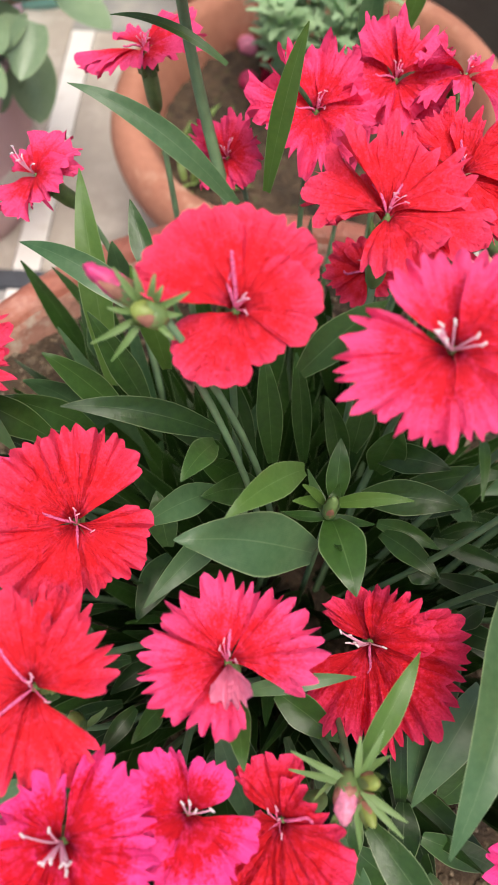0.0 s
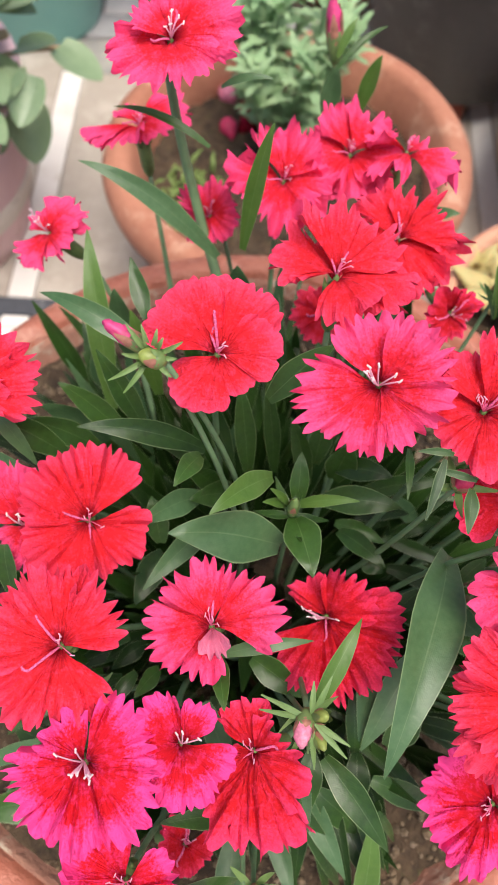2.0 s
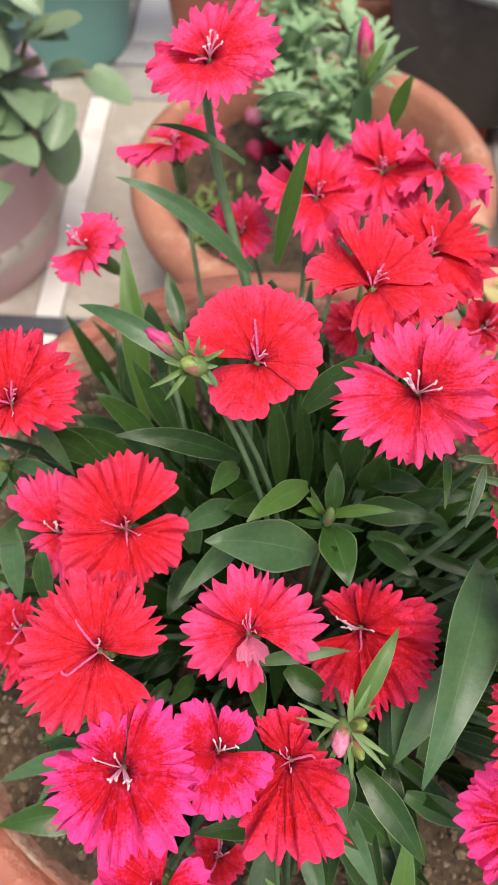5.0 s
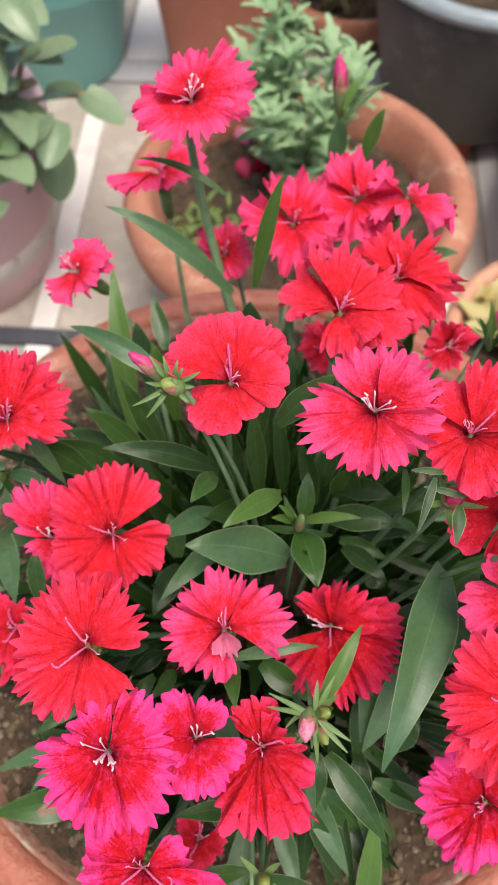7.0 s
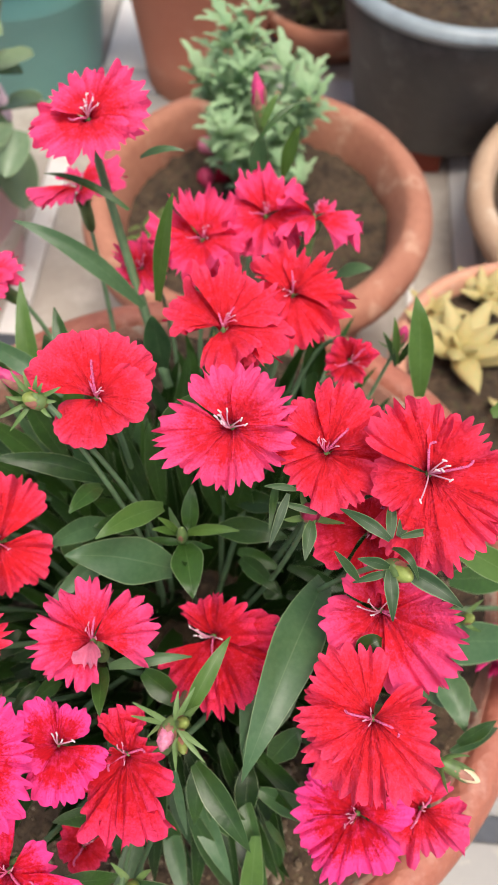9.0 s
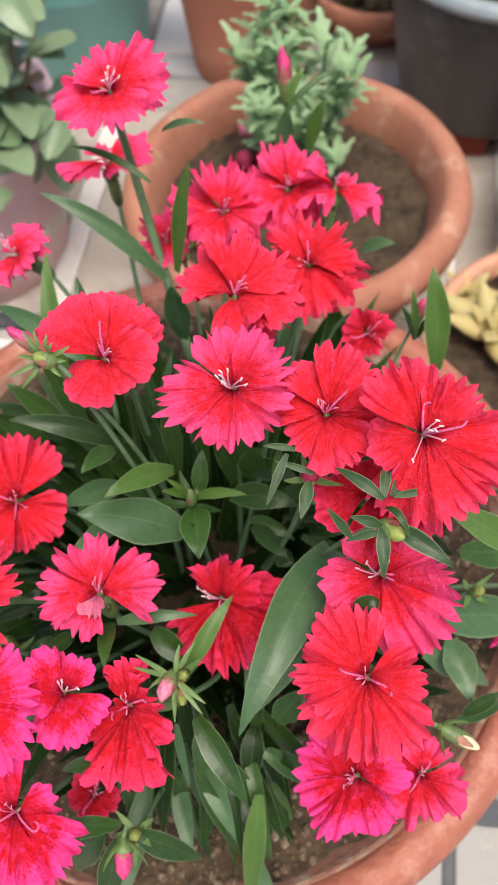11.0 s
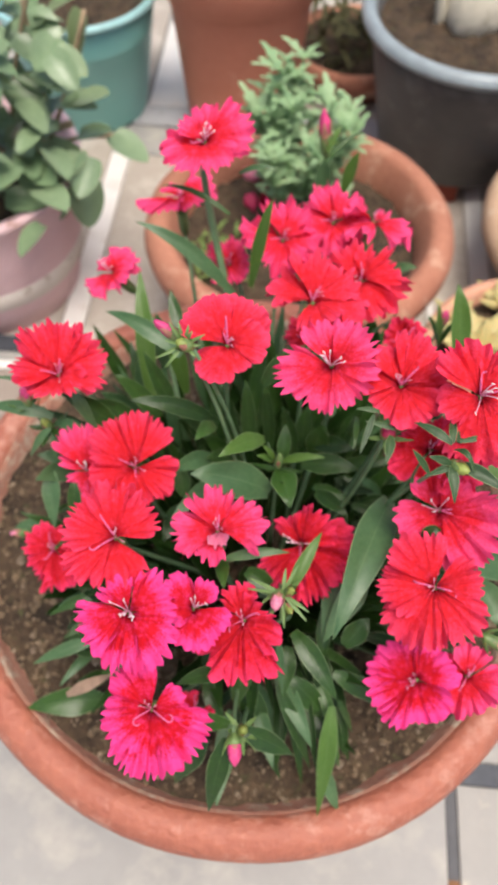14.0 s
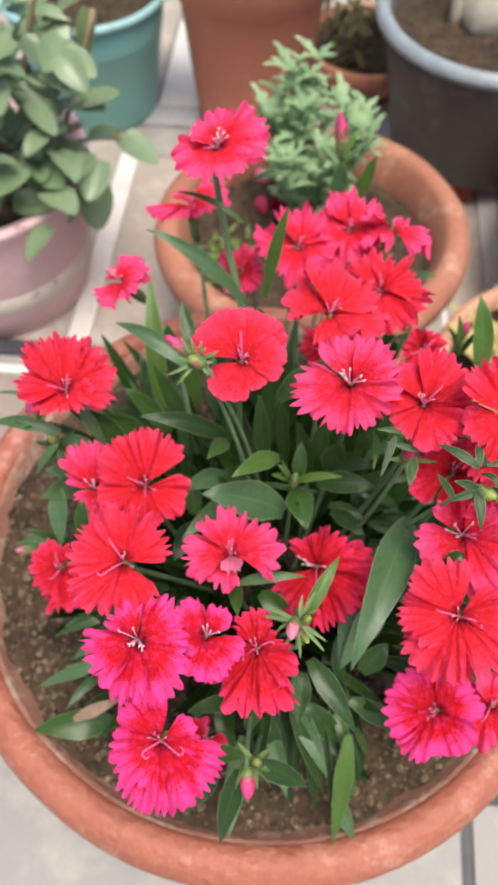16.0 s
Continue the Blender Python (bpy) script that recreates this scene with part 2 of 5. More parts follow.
def thing(name, at, label, category, group="", kind=""):
    ob = new(name)
    ob.location = at
    return tagged(ob, label, category, group, kind)


def lathe(profile, n=72, wobble=0.0, seed=0):
    """A turned shape from (radius, height) pairs; wobble makes it hand-thrown."""
    bm = bmesh.new()
    rings = []
    for k, (r, z) in enumerate(profile):
        ring = []
        for i in range(n):
            a = 2 * math.pi * i / n
            w = 1 + wobble * noise.noise((2 * math.cos(a) + seed, 2 * math.sin(a), z * 14)) if wobble else 1
            dz = wobble * 0.05 * noise.noise((1.5 * math.cos(a), 1.5 * math.sin(a) + seed, 3.0)) if wobble else 0
            ring.append(bm.verts.new((r * w * math.cos(a), r * w * math.sin(a), z + dz)))
        rings.append(ring)
    for a, b in zip(rings, rings[1:]):
        for i in range(n):
            bm.faces.new((a[i], a[(i + 1) % n], b[(i + 1) % n], b[i]))
    return bm


def box_bm(x0, x1, y0, y1, z0, z1, bevel=0.0):
    bm = bmesh.new()
    bmesh.ops.create_cube(bm, size=1)
    bmesh.ops.scale(bm, vec=(x1 - x0, y1 - y0, z1 - z0), verts=bm.verts)
    bmesh.ops.translate(bm, vec=((x0 + x1) / 2, (y0 + y1) / 2, (z0 + z1) / 2), verts=bm.verts)
    if bevel:
        bmesh.ops.bevel(bm, geom=bm.edges, offset=bevel, segments=2, affect="EDGES")
    return bm


def tube(points, radii, n=7, bm=None):
    bm = bm or bmesh.new()
    pts = [Vector(p) for p in points]
    rings = []
    for i, p in enumerate(pts):
        d = (pts[min(i + 1, len(pts) - 1)] - pts[max(i - 1, 0)]).normalized()
        u = d.orthogonal().normalized()
        if rings:
            u = (last - d * last.dot(d)).normalized()
        last = u
        v = d.cross(u)
        r = radii[i] if hasattr(radii, "__len__") else radii
        rings.append([bm.verts.new(p + r * (math.cos(2 * math.pi * k / n) * u + math.sin(2 * math.pi * k / n) * v)) for k in range(n)])
    for a, b in zip(rings, rings[1:]):
        for k in range(n):
            bm.faces.new((a[k], a[(k + 1) % n], b[(k + 1) % n], b[k]))
    bm.faces.new(rings[0])
    bm.faces.new(rings[-1])
    return bm


def bezier(a, b, c, n):
    a, b, c = Vector(a), Vector(b), Vector(c)
    return [(1 - t) ** 2 * a + 2 * t * (1 - t) * b + t * t * c for t in (i / n for i in range(n + 1))]


def soil_height(p, rough, seed):
    return rough * (noise.noise(p * 40 + Vector((seed, 0, 0))) + 0.8 * noise.noise(p * 130 + Vector((seed, 3, 0))) + 0.5 * abs(noise.noise(p * 330 + Vector((seed, 5, 0)))))


def soil_bm(radius, z, rough, seed, mound=0.0, rings=44, n=150):
    bm = bmesh.new()
    centre = bm.verts.new((0, 0, z + mound))
    last = None
    for k in range(1, rings + 1):
        r = radius * k / rings
        ring = []
        for i in range(n):
            a = 2 * math.pi * i / n
            p = Vector((r * math.cos(a), r * math.sin(a), 0))
            h = soil_height(p, rough, seed)
            ring.append(bm.verts.new((p.x, p.y, z + mound * (1 - (k / rings) ** 2) + h)))
        for i in range(n):
            if last:
                bm.faces.new((last[i], last[(i + 1) % n], ring[(i + 1) % n], ring[i]))
            else:
                bm.faces.new((centre, ring[i], ring[(i + 1) % n]))
        last = ring
    return bm


# ---- floor: tiles and inlay strips, laid a little askew to the walk ----
ground = tagged(new("floor"), "pale grey tiled terrace floor with dark and white inlay strips", "floor", kind="structure")
ground.rotation_euler = (0, 0, radians(-3.8))


def floor_piece(name, x0, x1, y0, y1, material, z1=0.0, label=""):
    return part(name, box_bm(x0, x1, y0, y1, -0.02, z1, 0.0007), material, ground, label, smooth=False)


part("screed", box_bm(-30, 30, -30, 30, -0.06, -0.004), TILE, ground, smooth=False)
floor_piece("tile", -0.70, 0.156, -0.62, -0.210, TILE)
floor_piece("tile", -0.70, 0.156, -0.198, 0.147, TILE)
floor_piece("tile", 0.165, 0.75, -0.62, -0.090, TILE_PATCHY)
floor_piece("tile", 0.165, 0.75, -0.072, 0.225, TILE)
floor_piece("tile", -0.70, -0.158, 0.160, 0.256, TILE_BROWN)
floor_piece("tile", -0.1565, 0.156, 0.150, 0.2985, TILE_TAN)
floor_piece("tile", 0.165, 0.205, 0.226, 0.66, TILE_TAN)
floor_piece("tile", 0.228, 0.75, 0.226, 0.66, TILE_TAN)
floor_piece("tile", -0.70, -0.226, 0.300, 0.66, TILE_TAN)
floor_piece("tile", -0.201, 0.156, 0.300, 0.60, TILE_TAN)
floor_piece("tile", -0.226, 0.156, 0.601, 0.655, TILE)
floor_piece("tile", -0.195, -0.10, 0.702, 0.90, STRIP_WHITE)
floor_piece("tile", -0.75, -0.20, 0.702, 1.1, TILE_TAN)
floor_piece("tile", -0.095, 0.75, 0.702, 1.1, TILE_TAN)
floor_piece("joint", 0.1565, 0.1645, -0.152, -0.090, JOINT, -0.0015)
floor_piece("joint", 0.1565, 0.1645, -0.62, -0.152, JOINT_RUST, -0.0015)
floor_piece("inlay_strip", -0.70, 0.156, -0.209, -0.199, STRIP_DARK, 0.0008, "dark slate inlay strip")
floor_piece("inlay_strip", 0.10, 0.75, -0.089, -0.073, STRIP_DARK, 0.0008, "dark slate inlay strip")
floor_piece("inlay_strip", -0.70, -0.05, 0.148, 0.159, STRIP_DARK, 0.0008, "dark slate inlay strip")
floor_piece("inlay_strip", -0.70, -0.10, 0.281, 0.299, STRIP_DARK, 0.0012, "dark slate inlay strip")
floor_piece("inlay_strip", -0.225, -0.202, 0.300, 0.60, STRIP_WHITE, 0.0008, "white marble inlay strip")
floor_piece("inlay_strip", -0.225, -0.202, 0.268, 0.280, STRIP_WHITE, 0.0008, "white marble inlay strip")
floor_piece("inlay_strip", -0.70, -0.202, 0.257, 0.267, STRIP_WHITE, 0.0008, "white marble inlay strip")
floor_piece("inlay_strip", 0.157, 0.164, 0.226, 0.66, STRIP_WHITE, 0.0008, "white marble inlay strip")
floor_piece("inlay_strip", 0.206, 0.227, 0.30, 0.66, STRIP_WHITE, 0.0008, "white marble inlay strip")
floor_piece("inlay_strip", -0.70, 0.75, 0.661, 0.701, STRIP_GREY, 0.0006, "grey cement strip")

# ---- the large flower pot ----
RIM = 0.22
def flower_pot(at, outer, height, material, label, wobble=0.012, wall=0.016, roll=0.024, base=0.62, soil_depth=0.02, seed=1, group="flower pots", soil_label="dry brown soil"):
    """A hand-thrown pot: tapered body, rolled rim, thick wall and hollow inside."""
    pot = thing("flower_pot", at, label, "pot", group)
    r = outer
    prof = [(0.001, 0.006), (r * base * 0.9, 0.006), (r * base, 0.0), (r * base + 0.004, 0.004)]
    for k in range(1, 7):
        s = k / 6
        prof.append((r * (base + (0.88 - base) * s ** 0.8), 0.004 + (height - roll * 1.5) * s))
    c = height - roll * 0.62
    for k in range(0, 9):
        a = radians(-70 + 200 * k / 8)
        prof.append((r - roll * 0.55 + roll * 0.55 * math.cos(a), c + roll * 0.62 * math.sin(a)))
    prof = [q for q in prof if not (q[1] > height - roll and q[0] < r - roll * 0.62)]
    prof += [(r - roll * 0.70, height - roll * 0.04), (r - roll * 0.80, height - roll * 0.22), (r - roll * 0.98, height - roll * 0.62), (r - roll * 1.08, height - roll * 1.1), (r - roll * 1.1, height - roll * 1.6), (r * 0.85 * 0.95, height * 0.55), (r * base * 0.85, 0.03), (0.001, 0.03)]
    part("pot_body", lathe(prof, 96, wobble, seed), material, pot)
    part("soil", soil_bm(r - roll * 0.90, height - soil_depth, 0.0048, seed, 0.004), SOIL, pot, soil_label)
    return pot


front_pot = flower_pot((0, 0, 0), 0.169, RIM + 0.012, CLAY, "large round clay pot painted brick red with a thick worn rim", seed=3, soil_depth=0.015)
part("rim_crust", lathe([(0.1505, 0.2262), (0.1494, 0.2268), (0.1474, 0.2225), (0.1440, 0.2165), (0.1412, 0.2125), (0.1375, 0.2080), (0.1445, 0.2075), (0.1456, 0.2160), (0.1485, 0.2222)], 140, 0.012, 3), CRUST, front_pot, "dusty grey-brown crust on the inner lip")
flower_pot((0.036, 0.336, 0), 0.138, 0.155, CLAY_OLD, "weathered brown terracotta bowl with a green herb growing in it", seed=7, roll=0.03, soil_depth=0.036)
flower_pot((0.227, 0.176, 0), 0.101, 0.15, CLAY_ROSY, "small salmon clay pot holding yellow-green succulents", seed=11, roll=0.014, soil_depth=0.015)
flower_pot((0.388, 0.397, 0), 0.165, 0.10, CLAY_PALE, "pale bleached clay bowl with a wide rounded rim", seed=13, roll=0.025, soil_depth=0.02)


# ---- pots behind ----
def banded_pot(at, profile, material, label, rim_profile=None, rim_material=None, soil=None, category="pot", name="flower_pot"):
    pot = thing(name, at, label, category, "flower pots")
    part("pot_body", lathe(profile, 72), material, pot)
    if rim_profile:
        part("rim", lathe(rim_profile, 72), rim_material or material, pot)
    if soil:
        part("soil", soil_bm(soil[0], soil[1], 0.004, at[0] * 10, 0.004), SOIL, pot, "dry brown soil")
    return pot


def roll_profile(r, z, thick, n=10):
    return [(r + thick * math.cos(2 * math.pi * k / n), z + thick * math.sin(2 * math.pi * k / n)) for k in range(n + 1)]


banded_pot((-0.028, 0.705, 0), [(0.001, 0.004), (0.062, 0.004), (0.066, 0.0), (0.070, 0.04), (0.083, 0.158), (0.0845, 0.160), (0.090, 0.162), (0.093, 0.215), (0.090, 0.220), (0.082, 0.218), (0.080, 0.17), (0.06, 0.03), (0.001, 0.02)], CLAY_RED, "tall smooth red terracotta pot with a banded rim", soil=(0.081, 0.195))
black_tub = banded_pot((0.228, 0.612, 0), [(0.001, 0.028), (0.080, 0.028), (0.088, 0.034), (0.112, 0.150), (0.117, 0.182), (0.110, 0.182), (0.104, 0.15), (0.08, 0.05), (0.001, 0.045)], BLACK_PLASTIC, "round matt black tub with a pale grey rim", roll_profile(0.1195, 0.181, 0.0080), GREY_RIM, (0.107, 0.168))
RED_BRICK = rough_stone("dull red brick", (0.20, 0.035, 0.02), (0.28, 0.06, 0.035), (0.34, 0.12, 0.08), 0.85)
for fx, fy in ((-0.032, -0.058), (0.055, 0.0), (-0.032, 0.055)):
    part("foot", box_bm(fx - 0.035, fx + 0.035, fy - 0.016, fy + 0.016, 0.0, 0.029, 0.002), RED_BRICK, black_tub, "dull red brick foot", smooth=False)
banded_pot((-0.222, 0.715, 0), [(0.001, 0.004), (0.066, 0.004), (0.070, 0.0), (0.072, 0.006), (0.0876, 0.1055), (0.0884, 0.1070), (0.0884, 0.1090), (0.0882, 0.1100), (0.0940, 0.145), (0.0895, 0.145), (0.084, 0.11), (0.065, 0.03), (0.001, 0.02)], TEAL, "smooth teal plastic pot with a pale rolled rim", roll_profile(0.0950, 0.146, 0.0045), TEAL_LIGHT, (0.086, 0.125))
banded_pot((-0.285, 0.405, 0), [(0.001, 0.004), (0.087, 0.004), (0.090, 0.0), (0.094, 0.03), (0.099, 0.044), (0.100, 0.046), (0.108, 0.110), (0.113, 0.142), (0.116, 0.146), (0.115, 0.152), (0.107, 0.152), (0.102, 0.11), (0.088, 0.03), (0.001, 0.02)], PINK_PAINT, "faded pink painted pot with a chipped white band", [(0.0975, 0.040), (0.1010, 0.043), (0.1040, 0.062), (0.1020, 0.066)], WHITE_BAND, (0.102, 0.128))
banded_pot((0.120, 0.787, 0), [(0.001, 0.004), (0.06, 0.004), (0.064, 0.0), (0.078, 0.022), (0.086, 0.026), (0.088, 0.050), (0.080, 0.052), (0.076, 0.03), (0.001, 0.02)], CLAY_OLD, "low brown terracotta pan with dark dry foliage", soil=(0.077, 0.042))

# ---- flowers ----
def petal_bm(rng, m, origin, length, angle, half, rise, fringe, ruffle, turn=1):
    """A fringed petal: claw, broad blade with uneven teeth, soft pleats and a frilled margin, one side lapping over its neighbour."""
    bm = bmesh.new()
    uvl = bm.loops.layers.uv.new("UVMap")
    nu = 12
    teeth = max(5, round(2 * half * length / 0.0029))
    steps = [rng.uniform(0.55, 1.45) for _ in range(teeth)]
    total, at, cols = sum(steps), 0.0, []
    for w in steps:
        cut = 1.75 * fringe * rng.uniform(0.35, 1.30) * (1.6 if rng.random() < 0.18 else 1.0)
        peak = rng.uniform(0.40, 0.60)
        tip = rng.uniform(-0.25, 0.25) * fringe
        for q, k in ((0.0, cut), (peak * 0.55, cut * 0.30), (peak, -tip), (peak + (1 - peak) * 0.45, cut * 0.30)):
            cols.append(((at + q * w) / total, k))
        at += w
    cols.append((1.0, fringe))
    skew, lobe, flat = rng.uniform(-0.07, 0.07), rng.uniform(-0.03, 0.05), rng.uniform(0.0, 0.08)
    ph = [rng.uniform(0, 6.28) for _ in range(6)]
    pleats, bend = rng.uniform(9, 14), rng.uniform(0.05, 0.30)
    fold_at, fold_by = rng.uniform(-0.8, 0.8), rng.uniform(-0.07, 0.10) * ruffle
    slope = math.tan(rise + rng.uniform(0.05, 0.26))
    grid = []
    for j in range(nu + 1):
        s = (j / nu) ** 0.85
        row = []
        for u, cut in cols:
            v = 2 * u - 1
            edge = 1 - 0.10 * v * v - 0.20 * v ** 6 + flat * v * v + skew * v + lobe * math.sin(5.0 * v + ph[0])
            r = length * s * edge * (1 - cut * s ** 7)
            a = angle + v * half * 1.10 * (0.62 + 0.38 * min(1.0, s / 0.5) ** 0.7) + 0.05 * s * s * math.sin(3 * v + ph[4])
            frill = 0.110 * math.sin(3.6 * v + ph[1]) * s ** 1.5 + 0.120 * math.sin(7.5 * v + ph[2]) * s ** 2.4 + 0.100 * math.sin(19 * v + ph[3]) * s ** 3.2
            pleat = 0.020 * s * (1 - 0.5 * s) * math.sin(pleats * v + ph[5])
            z = slope * s - bend * s * s - 0.15 * math.exp(-s / 0.09) + ruffle * frill + pleat
            z += turn * 0.13 * v * s + fold_by * s * s * max(0.0, 1 - abs(v - fold_at) * 2.4)
            row.append((bm.verts.new(m @ Vector((r * math.cos(a), r * math.sin(a), length * z)) + origin), (s, u)))
        grid.append(row)
    for j in range(nu):
        for i in range(len(cols) - 1):
            q = (grid[j][i], grid[j][i + 1], grid[j + 1][i + 1], grid[j + 1][i])
            face = bm.faces.new([w[0] for w in q])
            for loop, w in zip(face.loops, q):
                loop[uvl].uv = w[1]
    return bm


plant = thing("dianthus_plant", (0, 0, RIM), "dense clump of red dianthus flowering in the large clay pot", "plant")
BASE = Vector((0.004, -0.015, 0.0))


def on_plant(p):
    return Vector(p) - Vector((0, 0, RIM))


def stalk(top, direction, root=None, thick=0.0011):
    root = root or BASE + Vector((top.x * 0.35 + RNG.uniform(-0.01, 0.01), top.y * 0.35 + RNG.uniform(-0.01, 0.01), -0.010))
    mid = top + direction * (top.z - root.z) * 0.55
    mid = mid * 0.75 + Vector((root.x, root.y, mid.z)) * 0.25
    pts = bezier(root, mid, top, 12)
    part("stem", tube(pts, [thick * 1.25 - thick * 0.4 * i / 12 for i in range(13)]), STEM, plant)
    return pts


RNG = random.Random(4)


VIEW = Vector((-0.005, -0.15, 0.53))


def flower(at, face, material, petals, fringe=0.08, ruffle=1.0, stamens="few", count=4, lean=90, styles=((70, 7, 1.0), (200, 6, 1.6)), root=None, thick=0.0011, label=""):
    """A dianthus head. face tips it sideways and upwards from the walk; each petal gives the direction and
    the reach in millimetres as seen from there, its half width and its rise over the head's plane in degrees."""
    rng = random.Random(int(abs(at[0] * 7919 + at[1] * 104729 + at[2] * 1299709) * 1000))
    o = on_plant(at)
    v = (VIEW - Vector(at)).normalized()
    right = Vector((0, 0, 1)).cross(v).normalized()
    up = v.cross(right)
    n = (v + face[0] * right + face[1] * up).normalized()
    ax = (right - n * right.dot(n)).normalized()
    m = Matrix((ax, n.cross(ax), n)).transposed()
    cal = bmesh.new()
    tube([o - n * 0.022, o - n * 0.020, o - n * 0.017, o - n * 0.009, o - n * 0.0035], [0.0012, 0.0022, 0.0027, 0.0028, 0.0022], 10, cal)
    for k in range(5):
        a = 2 * math.pi * k / 5 + 0.3
        d = m @ Vector((math.cos(a), math.sin(a), 0))
        tube([o - n * 0.008 + d * 0.0025, o - n * 0.005 + d * 0.0030, o - n * 0.0020 + d * 0.0036], [0.0012, 0.0009, 0.0001], 5, cal)
    head = part("flower", cal, CALYX, plant, label)
    part("ovary", tube([o - n * 0.0035, o - n * 0.0012, o + n * 0.0006], [0.0011, 0.0010, 0.0003], 8), CALYX, head)
    mean = sum(p[1] for p in petals) / len(petals)
    for k, p in enumerate(petals):
        rise, want = radians(p[3]), radians(p[0])
        best, reach = 9.0, 1.0
        for i in range(180):
            b = 2 * math.pi * i / 180
            d = m @ Vector((math.cos(rise) * math.cos(b), math.cos(rise) * math.sin(b), math.sin(rise)))
            x, y = d.dot(right), d.dot(up)
            off = abs((math.atan2(y, x) - want + math.pi) % (2 * math.pi) - math.pi)
            if off < best:
                best, reach, a = off, math.hypot(x, y), b
        length = 0.001 * min(p[1] / max(reach, 0.3), 1.35 * max(mean, p[1]))
        part("petal", petal_bm(rng, m, o + n * (0.0007 * (k % 3)), length * math.cos(rise), a, radians(p[2]), rise, fringe, ruffle), p[4] if len(p) > 4 else material, head)
    pale = stamens == "pale"
    for k in range(count):
        a, t = radians(lean) + rng.uniform(-0.8, 0.8) + (1.9 * (-1) ** k if k % 4 == 3 else 0), rng.uniform(0.25, 0.85)
        L = rng.uniform(0.0055, 0.0090) if pale else rng.uniform(0.0035, 0.0060)
        tip = o + m @ Vector((L * t * math.cos(a), L * t * math.sin(a), L * 0.75))
        mid = o + m @ Vector((L * 0.15 * t * math.cos(a + 0.6), L * 0.15 * t * math.sin(a + 0.6), L * 0.62))
        stamen = part("stamen", tube(bezier(o, mid, tip, 6), 0.00021 if pale else 0.00015, 5), STAMEN if pale else STAMEN_DARK, head)
        cross = ((tip - mid).normalized() * rng.uniform(0.2, 0.9) + m @ Vector((math.cos(a + 1.3), math.sin(a + 1.3), 0.1)) * rng.uniform(-0.8, 0.8)).normalized()
        part("anther", tube([tip - cross * 0.0007, tip - cross * 0.0005, tip, tip + cross * 0.0005, tip + cross * 0.0007], [0.00008] + [0.00027 if pale else 0.00018] * 3 + [0.00008], 6), ANTHER if pale else STAMEN, stamen)
    for angle, reach, hook in styles:
        a, L = radians(angle), reach * 0.001
        end = m @ Vector((math.cos(a), math.sin(a), 0)) * L
        pts = bezier(o - n * 0.001, o + end * 0.25 + n * L * 0.45, o + end * 0.85 + n * L * 0.40, 8)
        turn = 1 if rng.random() < 0.5 else -1
        r0 = 0.0013 if hook > 1.5 else 0.0022
        out, side = (pts[-1] - pts[-2]).normalized(), n.cross((pts[-1] - pts[-2]).normalized()) * turn
        last = pts[-1]
        for q in range(1, 8):
            b = hook * q / 7
            pts.append(last + out * r0 * math.sin(b) + side * r0 * (1 - math.cos(b)))
        part("style", tube(pts, [0.00020, 0.00024] + [0.00031 * (1 + 0.30 * (i % 2)) for i in range(len(pts) - 3)] + [0.00022], 8), STYLE, head)
    stalk(o - n * 0.020, -n, on_plant(root) if root else None, thick)
    return head


def leaf_bm(base, ctrl, tip, width, side, fold=0.25, curl=0.0):
    bm = bmesh.new()
    uvl = bm.loops.layers.uv.new("UVMap")
    pts = bezier(base, ctrl, tip, 12)
    s = Vector(side).normalized()
    grid = []
    for i, p in enumerate(pts):
        t = i / 12
        d = (pts[min(i + 1, 12)] - pts[max(i - 1, 0)]).normalized()
        sd = (s - d * s.dot(d)).normalized()
        up = sd.cross(d)
        w = width / 2 * (0.34 + 0.66 * math.sin(min(1, t / 0.45) * math.pi / 2)) * (1 - max(0, (t - 0.34) / 0.66) ** 1.65) + 0.00015
        row = []
        for k in range(7):
            v = k / 3 - 1
            wave = 0.03 * width * math.sin(9 * t + 2 * v)
            row.append((bm.verts.new(p + sd * w * v + up * (fold * w * abs(v) ** 1.3 - curl * w * v * v + wave)), (t, k / 6)))
        grid.append(row)
    for i in range(12):
        for k in range(6):
            q = (grid[i][k], grid[i][k + 1], grid[i + 1][k + 1], grid[i + 1][k])
            face = bm.faces.new([w[0] for w in q])
            for loop, w in zip(face.loops, q):
                loop[uvl].uv = w[1]
    return bm


def leaf(base, tip, width, material=None, rise=0.25, face=(0, -0.5, 0.85), fold=0.22, label=""):
    b, t = on_plant(base), on_plant(tip)
    d = t - b
    c = (b + t) / 2 + Vector((0, 0, rise * d.length))
    side = d.cross(Vector(face))
    ob = part("leaf", leaf_bm(b, c, t, width, side, fold), material or LEAF, plant, label)
    return ob


# heads on tall stalks
flower((-0.0252, 0.1033, 0.3962), (0.1, 0.7), PETAL_HOT, ((-164, 20.0, 43, 6), (-62, 13.5, 52, 6), (14, 22.5, 40, 10), (64, 17.0, 43, 20), (135, 14.0, 45, 14)), stamens="pale", lean=100, count=7, ruffle=0.9, fringe=0.07, root=(-0.004, 0.066, 0.285), thick=0.0019)
flower((-0.0103, -0.0093, 0.3915), (0.05, 0.3), PETAL, ((124, 19.4, 43, 10), (63, 19.9, 45, 10), (11, 15.6, 41, 8), (-38, 11.6, 46, 4), (-130, 14.6, 46, 2)), fringe=0.028, ruffle=0.45, stamens="few", styles=((95, 11, 0.4), (110, 5, 1.5)))
